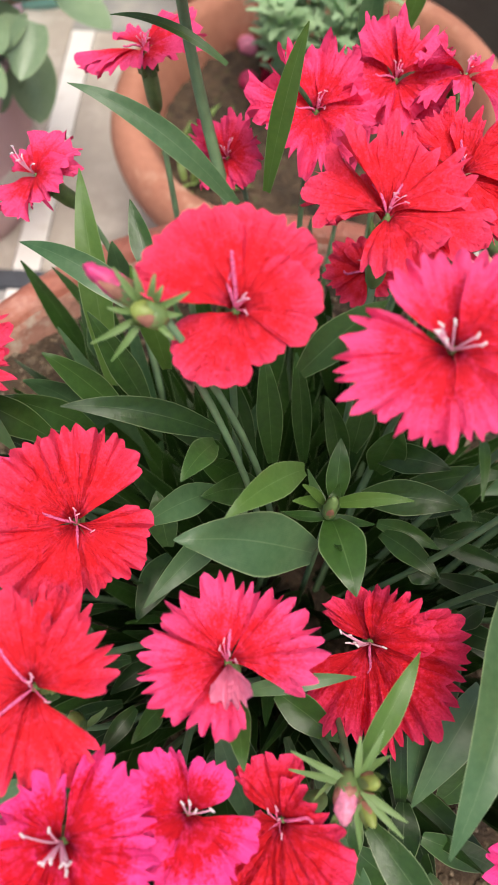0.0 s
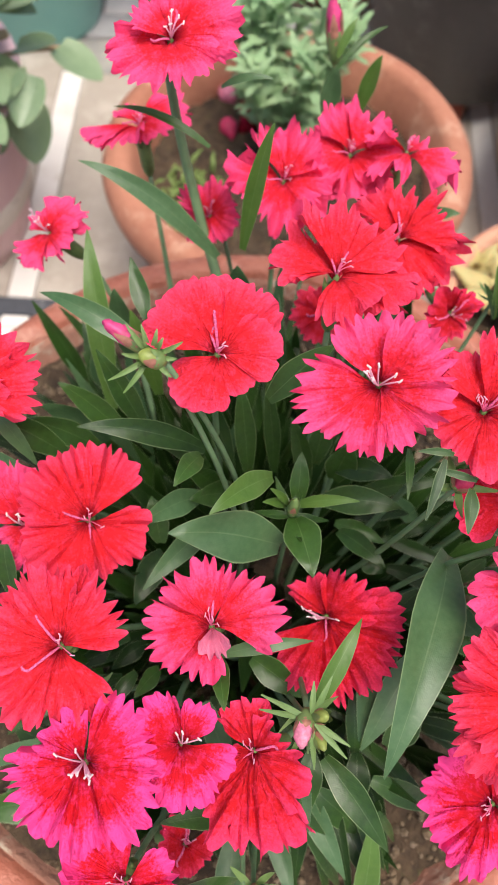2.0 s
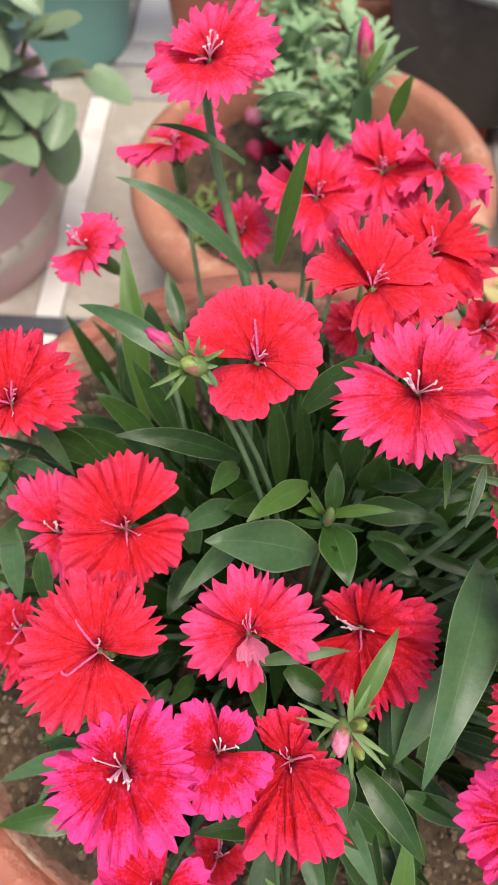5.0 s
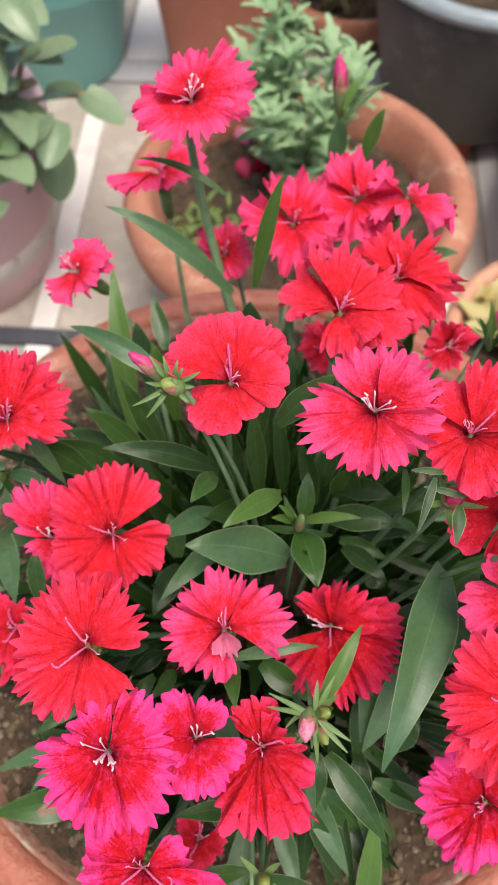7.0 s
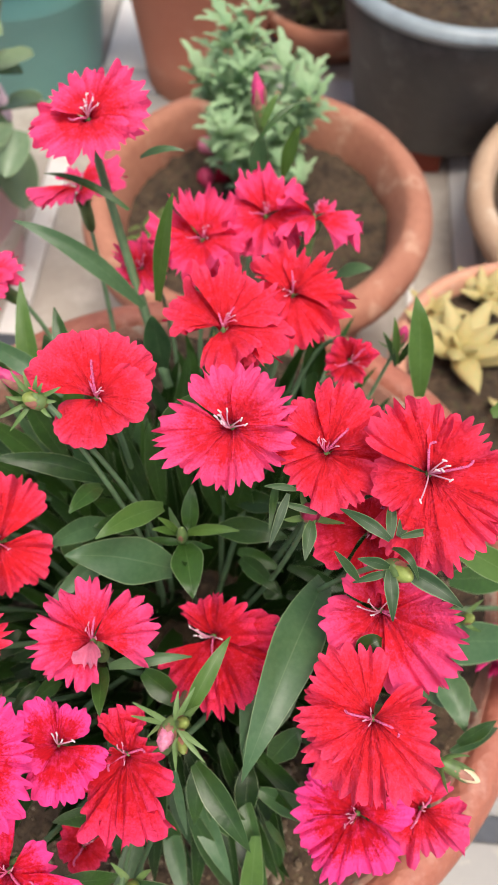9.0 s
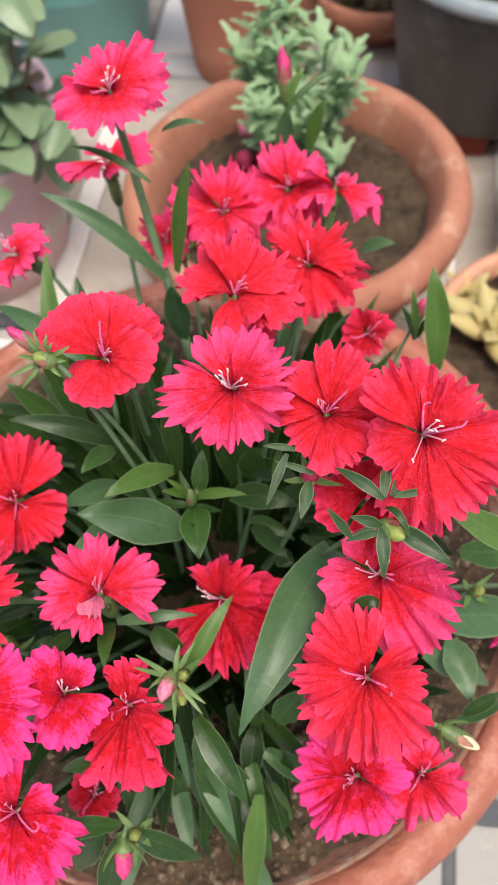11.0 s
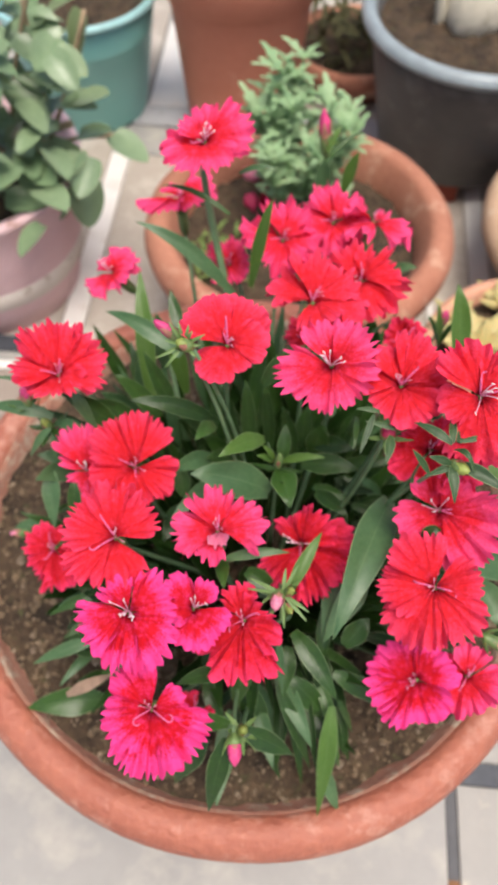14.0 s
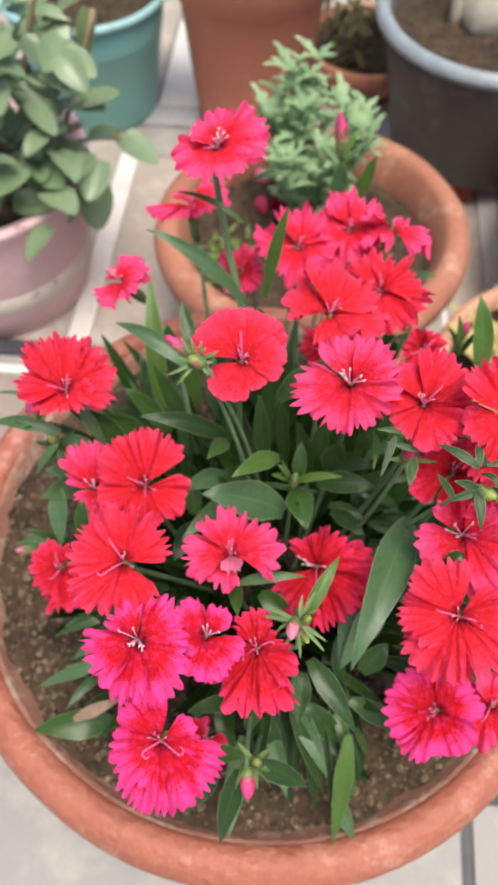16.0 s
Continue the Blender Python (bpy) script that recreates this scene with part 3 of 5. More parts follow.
flower((0.0280, -0.0200, 0.3944), (-0.05, 0.1), PETAL_HOT, ((106, 18.3, 43, 10), (49, 19.0, 45, 10), (-26, 17.2, 43, 8), (-106, 17.8, 45, 6), (-163, 20.7, 36, 4)), fringe=0.10, stamens="pale", lean=130, count=9, styles=())
flower((-0.0488, -0.0315, 0.3372), (0.1, 0.0), PETAL, ((117, 23.1, 43, 10), (60, 23.8, 36, 12), (-37, 18.4, 39, 6), (-114, 17.9, 41, 6), (-156, 20.4, 45, 12)), fringe=0.045, ruffle=1.1, stamens="few", styles=((140, 10, 0.5), (250, 6, 3.2)))
flower((-0.0501, -0.0714, 0.3532), (-0.1, 0.2), PETAL, ((130, 21.2, 43, 10), (68, 21.7, 39, 16), (8, 18.0, 36, 8), (-118, 19.8, 49, 4), (-166, 22.1, 32, 6)), fringe=0.09, stamens="few", count=5, lean=60, styles=((100, 10, 0.6), (190, 10, 3.4)))
flower((-0.0124, -0.0656, 0.3485), (0.0, 0.45), PETAL_HOT, ((102, 18.1, 47, 22), (19, 20.4, 39, 10), (175, 18.1, 45, 8), (-132, 15.5, 45, 2), (-84, 7.5, 30, 26, PETAL_UNDER)), fringe=0.10, ruffle=1.3, stamens="few", styles=((80, 6, 1.0),))
flower((0.0217, -0.0555, 0.3177), (-0.15, 0.0), PETAL_DEEP, ((132, 14.3, 36, 8), (62, 17.2, 45, 24), (-2, 24.0, 43, 10), (-50, 25.4, 43, 4), (-100, 21.8, 41, 4)), fringe=0.07, ruffle=1.2, stamens="pale", count=6, lean=160, styles=((290, 6, 1.0),))
flower((-0.0428, -0.0981, 0.3482), (0.0, 0.25), PETAL_PINK, ((170, 19.7, 41, 6), (92, 13.5, 41, 14), (0, 18.0, 45, 8), (-85, 21.1, 47, 2), (-143, 21.1, 36, 2)), fringe=0.09, ruffle=1.2, stamens="pale", lean=235, count=11, styles=())
flower((-0.0199, -0.0934, 0.3403), (0.1, 0.0), PETAL_PINK, ((124, 15.2, 45, 14), (44, 12.0, 36, 14), (-53, 14.3, 39, 6), (-104, 16.3, 41, 4), (-172, 10.3, 32, 6)), fringe=0.06, ruffle=0.8, stamens="pale", count=4, lean=80, styles=())
flower((-0.0012, -0.0947, 0.3333), (-0.5, 0.0), PETAL_DEEP, ((112, 14.2, 39, 10), (41, 9.6, 43, 12), (-41, 16.5, 43, 4), (-85, 24.9, 49, 0), (-123, 22.5, 39, -4), (-171, 5.5, 32, 10)), fringe=0.07, ruffle=1.2, stamens="few", styles=((20, 8, 2.6), (215, 6, 2.0)))
flower((-0.0722, 0.0796, 0.3370), (-0.7, 0.9), PETAL_HOT, ((-150, 15.5, 43, 4), (36, 16.0, 43, 6), (-30, 9.5, 43, 2), (108, 7.5, 45, 8), (-95, 8.0, 43, 2)), fringe=0.07, stamens="pale", count=5, styles=(), root=(-0.040, 0.045, 0.26))
flower((-0.0803, -0.0033, 0.3621), (-0.1, 0.45), PETAL, ((85, 22.5, 48, 20), (140, 19.5, 45, 18), (28, 22.0, 45, 14), (-172, 15.0, 36, 8), (-12, 18.0, 36, 12), (-45, 10.5, 43, 10), (-110, 8.5, 45, 8)), fringe=0.09, ruffle=1.1, stamens="few", count=5, lean=40, styles=((150, 9, 3.6), (60, 10, 0.6)))
flower((-0.0898, -0.0478, 0.2882), (-0.55, 0.1), PETAL_DEEP, ((117, 14.9, 43, 12), (-160, 15.3, 39, 8), (-109, 20.3, 45, 4), (-49, 11.3, 34, 4), (68, 11.9, 39, 14)), fringe=0.08)
flower((-0.0697, -0.0290, 0.3286), (-0.35, 0.1), PETAL_HOT, ((111, 15.9, 43, 10), (79, 21.0, 41, 14), (-152, 11.1, 41, 6), (-109, 15.7, 43, 4), (-5, 11.4, 43, 10)), fringe=0.09, stamens="pale", count=5, styles=())
flower((-0.0350, -0.1248, 0.3173), (-0.1, 0.05), PETAL_PINK, ((75, 18.9, 39, 12), (159, 19.2, 45, 8), (-145, 25.1, 43, 4), (-97, 24.7, 45, 2), (-46, 13.8, 45, 12)), fringe=0.06, ruffle=1.1, stamens="few", styles=((165, 8, 3.6), (275, 9, 3.8)))
flower((-0.0221, -0.1166, 0.2743), (0.4, -0.2), PETAL_DEEP, ((84, 9.9, 43, 8), (148, 8.7, 43, 8), (-43, 8.6, 43, 6), (-117, 9.4, 45, 4)), fringe=0.05)
flower((-0.0423, 0.1323, 0.3397), (-0.2, 2.6), PETAL_HOT, ((-176, 22.0, 34, 4), (-152, 12.0, 38, 5), (18, 21.0, 36, 6), (-16, 9.0, 36, 6), (143, 8.5, 39, 10)), fringe=0.08, ruffle=0.5, root=(-0.030, 0.085, 0.255))
flower((-0.0151, 0.1039, 0.3205), (-0.3, 0.6), PETAL_HOT, ((177, 11.7, 45, 8), (-118, 12.3, 45, 4), (-21, 11.1, 43, 8), (70, 13.0, 43, 12), (132, 12.3, 39, 12)), ruffle=1.3)
flower((0.0124, 0.0977, 0.3448), (0.1, 0.9), PETAL_HOT, ((170, 22.2, 43, 10), (117, 17.9, 43, 18), (55, 17.1, 41, 18), (0, 18.7, 34, 8), (-41, 16.2, 39, 8), (-106, 17.4, 45, 10)), fringe=0.09, ruffle=1.6)
flower((0.0377, 0.1120, 0.3444), (0.0, 1.0), PETAL_HOT, ((169, 19.0, 43, 10), (117, 17.9, 43, 20), (52, 17.9, 45, 18), (-19, 17.1, 41, 6), (-85, 13.7, 47, 4), (-141, 16.1, 36, 6)), fringe=0.07, ruffle=1.4)
flower((0.0573, 0.1062, 0.3506), (0.3, 3.0), PETAL_HOT, ((-10, 21.6, 26, 0), (169, 16.5, 39, 6), (-138, 12.0, 32, -8), (36, 6.9, 26, 8)), fringe=0.07, styles=((90, 7, 2.4),))
flower((0.0236, 0.0293, 0.3746), (0.0, 1.6), PETAL, ((159, 20.2, 45, 6), (112, 17.5, 39, 22), (39, 19.1, 43, 14), (0, 23.4, 41, 4), (-56, 12.0, 40, 0), (-178, 14.5, 34, 2)), fringe=0.09, ruffle=1.0, stamens="few", count=6, lean=30, styles=((125, 8, 3.2), (70, 9, 0.8)))
flower((0.0474, 0.0572, 0.3595), (0.2, 0.7), PETAL, ((138, 18.6, 39, 12), (83, 13.2, 39, 14), (26, 17.5, 41, 12), (-19, 22.4, 36, 4), (-63, 19.0, 43, 4), (-147, 12.2, 39, 6)), fringe=0.11, ruffle=1.2, stamens="few", lean=200, styles=((110, 8, 2.8),))
flower((0.0269, 0.0511, 0.3276), (-0.2, 0.2), PETAL, ((171, 12.5, 45, 8), (109, 9.5, 43, 10), (-17, 9.9, 45, 6), (-128, 11.7, 45, 4)), fringe=0.08)
flower((0.0714, 0.0505, 0.3284), (0.5, -0.2), PETAL_DEEP, ((126, 10.2, 43, 10), (-155, 9.6, 43, 6), (17, 8.2, 43, 8), (-76, 9.8, 45, 4), (65, 11.2, 39, 10)), fringe=0.09)
flower((0.0537, -0.0246, 0.3896), (-0.05, 0.35), PETAL, ((170, 17.5, 43, 8), (-113, 12.5, 43, 4), (-35, 16.7, 43, 6), (5, 17.8, 39, 10), (73, 20.3, 43, 18), (126, 15.2, 39, 12)), fringe=0.06, stamens="few", count=6, lean=150, styles=((65, 9, 0.6), (95, 4, 3.4)))
flower((0.0778, -0.0369, 0.4015), (0.1, 0.25), PETAL, ((138, 20.5, 41, 12), (71, 18.2, 45, 14), (5, 24.4, 45, 8), (-53, 24.6, 49, 0), (-131, 14.0, 39, 2)), fringe=0.08, ruffle=1.1, stamens="pale", count=6, lean=40, styles=((120, 8, 3.2), (45, 11, 1.2)))
flower((0.1410, -0.0000, 0.3026), (0.2, 0.2), PETAL, ((152, 16.1, 41, 10), (-143, 15.6, 41, 4), (87, 17.6, 43, 14), (-3, 15.0, 43, 8), (-78, 18.2, 43, 4)), fringe=0.09)
flower((0.1449, -0.0407, 0.2660), (0.2, -0.5), PETAL_PINK, ((157, 12.0, 17, 4), (-100, 22.2, 19, -10), (-82, 25.0, 19, -10), (-39, 13.9, 21, 0)), fringe=0.06, ruffle=2.0, count=0, styles=())
flower((0.0710, -0.0585, 0.3580), (0.05, 0.05), PETAL_HOT, ((140, 14.8, 41, 10), (65, 16.7, 45, 16), (6, 26.2, 47, 8), (-51, 24.2, 45, 2), (-118, 17.1, 41, 4)), fringe=0.06, ruffle=1.0, stamens="pale", count=4, lean=200, styles=((40, 9, 1.6), (20, 7, 2.0)))
flower((0.0677, -0.0376, 0.3674), (-0.1, 0.1), PETAL_DEEP, ((-142, 17.0, 41, 6), (152, 13.0, 43, 10), (69, 13.3, 41, 14), (5, 23.5, 45, 8), (-41, 18.9, 45, 4)), fringe=0.06, styles=((70, 8, 3.4),))
flower((0.0677, -0.0871, 0.3525), (0.0, 0.1), PETAL, ((159, 21.5, 39, 6), (-159, 20.4, 30, -12), (56, 17.9, 36, 18), (-16, 22.9, 39, 4), (-70, 24.1, 43, 0), (-126, 20.2, 41, 2)), fringe=0.07, ruffle=0.9, stamens="few", lean=260, styles=((30, 8, 2.2), (215, 7, 0.8)))
flower((0.0686, -0.1073, 0.3038), (0.0, -0.1), PETAL_PINK, ((-177, 18.5, 47, 6), (-117, 20.7, 41, 2), (-79, 20.9, 36, 2), (-8, 18.0, 47, 6), (92, 17.5, 47, 8)), fringe=0.06, ruffle=0.9, stamens="few", count=6, lean=260, styles=())
flower((0.0888, -0.1057, 0.3050), (0.3, 0.0), PETAL_HOT, ((40, 16.0, 43, 12), (-27, 16.0, 43, 6), (-84, 19.2, 45, 2), (-137, 13.5, 39, 2), (134, 13.3, 41, 8)), fringe=0.06, ruffle=1.2, styles=((110, 5, 1.0), (300, 6, 0.6)))


# ---- buds ----
def bud(base, tip, thick, colour, sepals=4, name="bud", label="", spread=0.010, cover=0.72):
    b, t = on_plant(base), on_plant(tip)
    d = t - b
    n = d.normalized()
    prof = ((0.0, 0.45), (0.12, 0.85), (0.35, 1.0), (0.6, 0.92), (0.72, 0.84), (0.82, 0.66), (0.90, 0.50), (0.96, 0.32), (1.0, 0.06))
    open_bud = colour in (BUD_PINK, BUD_PALE, BUD_CRIMSON)
    body = tube([b + d * q for q, _ in prof], [thick * k for _, k in prof], 14)
    if open_bud:
        # crumpled petal edges show at the mouth of the bud
        for v in body.verts:
            q = (v.co - b).dot(n) / d.length
            if q > 0.5:
                axis = b + n * (v.co - b).dot(n)
                v.co = axis + (v.co - axis) * RNG.uniform(0.72, 1.18) + n * thick * RNG.uniform(-0.16, 0.16)
    ob = part(name, body, colour, plant, label)
    k = 0.5 if cover < 0.5 else 1.0
    part("calyx", tube([b - d * 0.15, b, b + d * 0.15 * k, b + d * 0.34 * k, b + d * 0.46 * k], [thick * 0.4, thick * 0.75, thick * 1.0, thick * 1.05, thick * 1.0], 12), CALYX, ob)
    u = d.orthogonal().normalized()
    for k in range(5):
        side = Matrix.Rotation(2 * math.pi * k / 5, 3, n) @ u
        reach = cover + RNG.uniform(-0.08, 0.14)
        part("calyx_tip", leaf_bm(b + d * 0.25 + side * thick, b + d * reach * 0.7 + side * thick * 1.14, b + d * reach + side * thick * 1.0, thick * 0.95, side.cross(d)), CALYX_RED if open_bud or k % 2 else CALYX, ob)
    for k in range(sepals):
        a = 2 * math.pi * k / sepals + RNG.uniform(-0.4, 0.4)
        side = Matrix.Rotation(a, 3, n) @ u
        tipp = b + side * spread * RNG.uniform(0.6, 1.0) + n * RNG.uniform(0.001, 0.006)
        part("sepal", leaf_bm(b - d * 0.1, b + side * spread * 0.5 - n * 0.001, tipp, 0.0018 if spread < 0.0115 else 0.0028, side.cross(d)), BRACT if spread < 0.0115 else LEAF, ob)
    stalk(b - d * 0.12, (Vector((0, 0, -1.6)) - n).normalized(), thick=0.0009)
    return ob


def bract_star(ob, at, spikes, wide, material):
    """Pointed bracts spreading from the foot of a cluster of buds, each given as angle, length and lift."""
    o = on_plant(at)
    v = (VIEW - Vector(at)).normalized()
    right = Vector((0, 0, 1)).cross(v).normalized()
    up = v.cross(right)
    for angle, length, lift in spikes:
        d = right * math.cos(radians(angle)) + up * math.sin(radians(angle))
        base = o + d * 0.0012
        part("bract", leaf_bm(base, base + d * length * 0.45 + v * (lift + 0.0012), o + d * length + v * lift, wide, d.cross(v), 0.28), material, ob)


cluster = bud((-0.0265, -0.0100, 0.394), (-0.0375, -0.0055, 0.400), 0.0023, BUD_PINK, 0, label="pink half-open bud", spread=0.008, cover=0.62)
bud((-0.0235, -0.0135, 0.395), (-0.0288, -0.0138, 0.3985), 0.0025, BUD_GREEN, 0, spread=0.008, cover=0.8)
bract_star(cluster, (-0.0262, -0.0126, 0.3955), ((118, 0.0100, 0.002), (98, 0.0085, 0.003), (72, 0.0075, 0.004), (55, 0.0060, 0.004), (22, 0.0085, 0.003), (-8, 0.0060, 0.002), (-50, 0.0065, 0.003), (-135, 0.0110, 0.001), (-160, 0.0115, 0.002), (160, 0.0070, 0.004)), 0.0011, BRACT)
cluster = bud((0.0120, -0.0870, 0.343), (0.0098, -0.0955, 0.347), 0.0025, BUD_PALE, 2, label="pale pink bud", spread=0.008, cover=0.62)
bud((0.0140, -0.0875, 0.342), (0.0165, -0.0885, 0.350), 0.0019, BUD_GREEN, 2, spread=0.008, cover=0.85)
bud((0.0140, -0.0900, 0.340), (0.0160, -0.0960, 0.345), 0.0017, BUD_GREEN, 2, spread=0.008, cover=0.85)
bract_star(cluster, (0.0130, -0.0885, 0.345), ((100, 0.0095, 0.001), (78, 0.0120, 0.001), (-18, 0.0115, 0.001), (-32, 0.0130, 0.000), (-72, 0.0125, -0.001), (-105, 0.0130, -0.003), (172, 0.0140, -0.002), (188, 0.0135, -0.003)), 0.0013, BRACT)
bud((-0.004, -0.131, 0.303), (-0.003, -0.141, 0.299), 0.0028, BUD_PINK, 4, label="pink pointed bud", cover=0.34)
bud((-0.001, -0.128, 0.300), (0.000, -0.129, 0.307), 0.0021, BUD_GREEN, 5)
bud((0.036, 0.167, 0.344), (0.033, 0.174, 0.366), 0.0034, BUD_PINK, 3, label="slender pink bud", spread=0.008)
bud((0.050, -0.037, 0.375), (0.050, -0.038, 0.382), 0.0028, BUD_CRIMSON, 5, label="round pink bud", spread=0.010)
bud((0.0690, -0.0555, 0.3865), (0.0735, -0.0610, 0.3915), 0.0026, BUD_GREEN, 1)
bud((0.092, 0.064, 0.320), (0.094, 0.066, 0.331), 0.0026, BUD_PINK, 5)
bud((0.0940, -0.0938, 0.3188), (0.1055, -0.0987, 0.3157), 0.0024, CREAM, 3, label="dried cream seed pod")
bud((-0.110, -0.031, 0.268), (-0.120, -0.030, 0.265), 0.0020, BUD_PALE, 3)
bud((0.112, -0.042, 0.296), (0.114, -0.043, 0.303), 0.0021, BUD_GREEN, 4)
bud((0.011, -0.029, 0.336), (0.0115, -0.029, 0.347), 0.0017, CALYX, 5, spread=0.012)
bud((-0.098, -0.002, 0.338), (-0.100, 0.001, 0.347), 0.0026, BUD_PINK, 5)
bud((-0.090, -0.008, 0.330), (-0.092, -0.009, 0.337), 0.0021, BUD_GREEN, 5, spread=0.014)
bud((-0.050, -0.074, 0.306), (-0.051, -0.072, 0.314), 0.0021, BUD_GREEN, 4)


# ---- the dense foliage under the heads ----
def thicket(count, spread, low, high, seed, longest=0.085):
    rng = random.Random(seed)
    for _ in range(count):
        a, q = rng.uniform(0, 2 * math.pi), rng.uniform(0, 1) ** 0.5
        b = Vector((0.004 + spread * q * math.cos(a), -0.010 + spread * q * math.sin(a), rng.uniform(low, high)))
        lean = a + rng.uniform(-0.7, 0.7)
        L = longest * rng.uniform(0.35, 1.0) ** 1.4
        pitch = rng.uniform(0.62, 1.25) + 0.25 * (1 - q)
        t = b + Vector((L * math.cos(pitch) * math.cos(lean), L * math.cos(pitch) * math.sin(lean), min(L * math.sin(pitch), 0.300 - b.z)))
        # Shorter inner leaves take the darker copy, standing in for shade between them.
        leaf(b, t, rng.uniform(0.0065, 0.0115), LEAF_SHADED if L < 0.076 else LEAF, rng.uniform(-0.1, 0.3), fold=rng.uniform(0.2, 0.5))


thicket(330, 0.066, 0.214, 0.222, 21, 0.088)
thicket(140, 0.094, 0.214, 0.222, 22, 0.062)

# ---- leaves that stand out from the clump ----
leaf((-0.012, 0.079, 0.325), (-0.059, 0.091, 0.360), 0.0078, LEAF_BLUE)
leaf((-0.003, 0.065, 0.345), (0.006, 0.072, 0.392), 0.0058, LEAF_LIGHT)
leaf((-0.014, 0.092, 0.365), (-0.046, 0.103, 0.372), 0.0028, LEAF)
leaf((-0.033, 0.022, 0.345), (-0.068, 0.041, 0.352), 0.0076, LEAF_BLUE)
leaf((-0.051, 0.028, 0.300), (-0.057, 0.074, 0.345), 0.0093, LEAF_LIGHT)
leaf((-0.015, -0.007, 0.335), (-0.052, -0.008, 0.352), 0.0077, LEAF)
leaf((-0.016, -0.014, 0.345), (-0.023, -0.028, 0.354), 0.0064, LEAF)
leaf((0.005, -0.021, 0.345), (-0.013, -0.038, 0.358), 0.0076, LEAF_LIGHT)
leaf((0.008, -0.035, 0.325), (-0.025, -0.038, 0.344), 0.0160, LEAF_BLUE)
leaf((0.012, -0.030, 0.335), (0.016, -0.050, 0.340), 0.0111, LEAF)
leaf((0.013, -0.025, 0.333), (0.014, -0.013, 0.345), 0.0058, LEAF)
leaf((0.012, -0.026, 0.335), (0.030, -0.029, 0.345), 0.0036, LEAF_LIGHT)
leaf((0.010, -0.026, 0.335), (0.002, -0.029, 0.345), 0.0029, LEAF_LIGHT)
leaf((0.010, -0.027, 0.338), (0.004, -0.027, 0.350), 0.0020, LEAF_LIGHT)
leaf((0.022, -0.018, 0.320), (0.047, -0.023, 0.325), 0.0096, LEAF)
leaf((0.028, -0.004, 0.315), (0.046, -0.011, 0.322), 0.0084, LEAF)
leaf((0.058, -0.040, 0.330), (0.032, -0.102, 0.335), 0.0155, LEAF_BLUE, 0.4)
leaf((0.050, -0.065, 0.310), (0.032, -0.092, 0.300), 0.0111, LEAF_BLUE)
leaf((0.015, -0.085, 0.335), (0.028, -0.063, 0.345), 0.0054, LEAF_LIGHT)
leaf((0.018, -0.096, 0.325), (0.035, -0.119, 0.315), 0.0083, LEAF)
leaf((0.012, -0.098, 0.325), (0.015, -0.114, 0.300), 0.0027, LEAF_BLUE)
leaf((-0.010, -0.069, 0.330), (0.016, -0.066, 0.332), 0.0044, LEAF_BLUE)
leaf((-0.011, -0.070, 0.333), (-0.009, -0.086, 0.342), 0.0054, LEAF)
leaf((-0.001, -0.067, 0.315), (0.014, -0.078, 0.310), 0.0088, LEAF)
leaf((-0.001, 0.001, 0.300), (-0.004, 0.017, 0.335), 0.0074, LEAF)
leaf((0.009, 0.006, 0.290), (0.005, 0.021, 0.330), 0.0059, LEAF)
leaf((0.021, 0.001, 0.290), (0.013, 0.010, 0.325), 0.0069, LEAF)
leaf((-0.007, 0.003, 0.300), (-0.017, 0.020, 0.330), 0.0068, LEAF)
leaf((-0.015, 0.003, 0.300), (-0.033, -0.001, 0.330), 0.0060, LEAF)
leaf((-0.011, -0.010, 0.310), (-0.021, -0.014, 0.335), 0.0073, LEAF)
leaf((-0.005, -0.012, 0.310), (-0.020, -0.022, 0.330), 0.0095, LEAF)
leaf((0.030, -0.021, 0.300), (0.044, -0.036, 0.305), 0.0072, LEAF)
leaf((0.029, -0.018, 0.300), (0.046, -0.026, 0.300), 0.0057, LEAF)
leaf((0.039, -0.003, 0.290), (0.070, -0.003, 0.300), 0.0071, LEAF)
leaf((-0.031, -0.025, 0.290), (-0.040, -0.044, 0.290), 0.0101, LEAF)
leaf((-0.031, -0.025, 0.300), (-0.034, -0.012, 0.310), 0.0083, LEAF)
leaf((0.046, 0.152, 0.330), (0.052, 0.154, 0.355), 0.0064, LEAF_LIGHT)
leaf((0.034, 0.158, 0.320), (0.036, 0.162, 0.345), 0.0087, LEAF_BLUE)
leaf((0.035, 0.155, 0.348), (0.055, 0.167, 0.358), 0.0028, LEAF)
leaf((0.036, 0.162, 0.348), (0.043, 0.169, 0.360), 0.0035, LEAF_LIGHT)
leaf((-0.010, 0.109, 0.375), (0.007, 0.107, 0.380), 0.0027, LEAF_BLUE)
leaf((-0.028, -0.006, 0.388), (-0.038, -0.003, 0.396), 0.0015, LEAF_LIGHT)
leaf((-0.006, -0.126, 0.300), (-0.029, -0.129, 0.318), 0.0075, LEAF)
leaf((-0.001, -0.128, 0.300), (0.020, -0.134, 0.285), 0.0093, LEAF)
leaf((-0.007, -0.130, 0.295), (-0.014, -0.153, 0.262), 0.0088, LEAF)
leaf((0.037, -0.113, 0.280), (0.034, -0.150, 0.231), 0.0080, LEAF_LIGHT)
leaf((0.033, -0.130, 0.250), (0.044, -0.148, 0.228), 0.0072, LEAF_BLUE)
leaf((0.014, -0.105, 0.280), (0.030, -0.132, 0.244), 0.0066, LEAF)
leaf((-0.016, -0.128, 0.280), (-0.030, -0.141, 0.250), 0.0096, LEAF)
leaf((-0.007, -0.109, 0.315), (-0.028, -0.111, 0.300), 0.0067, LEAF)
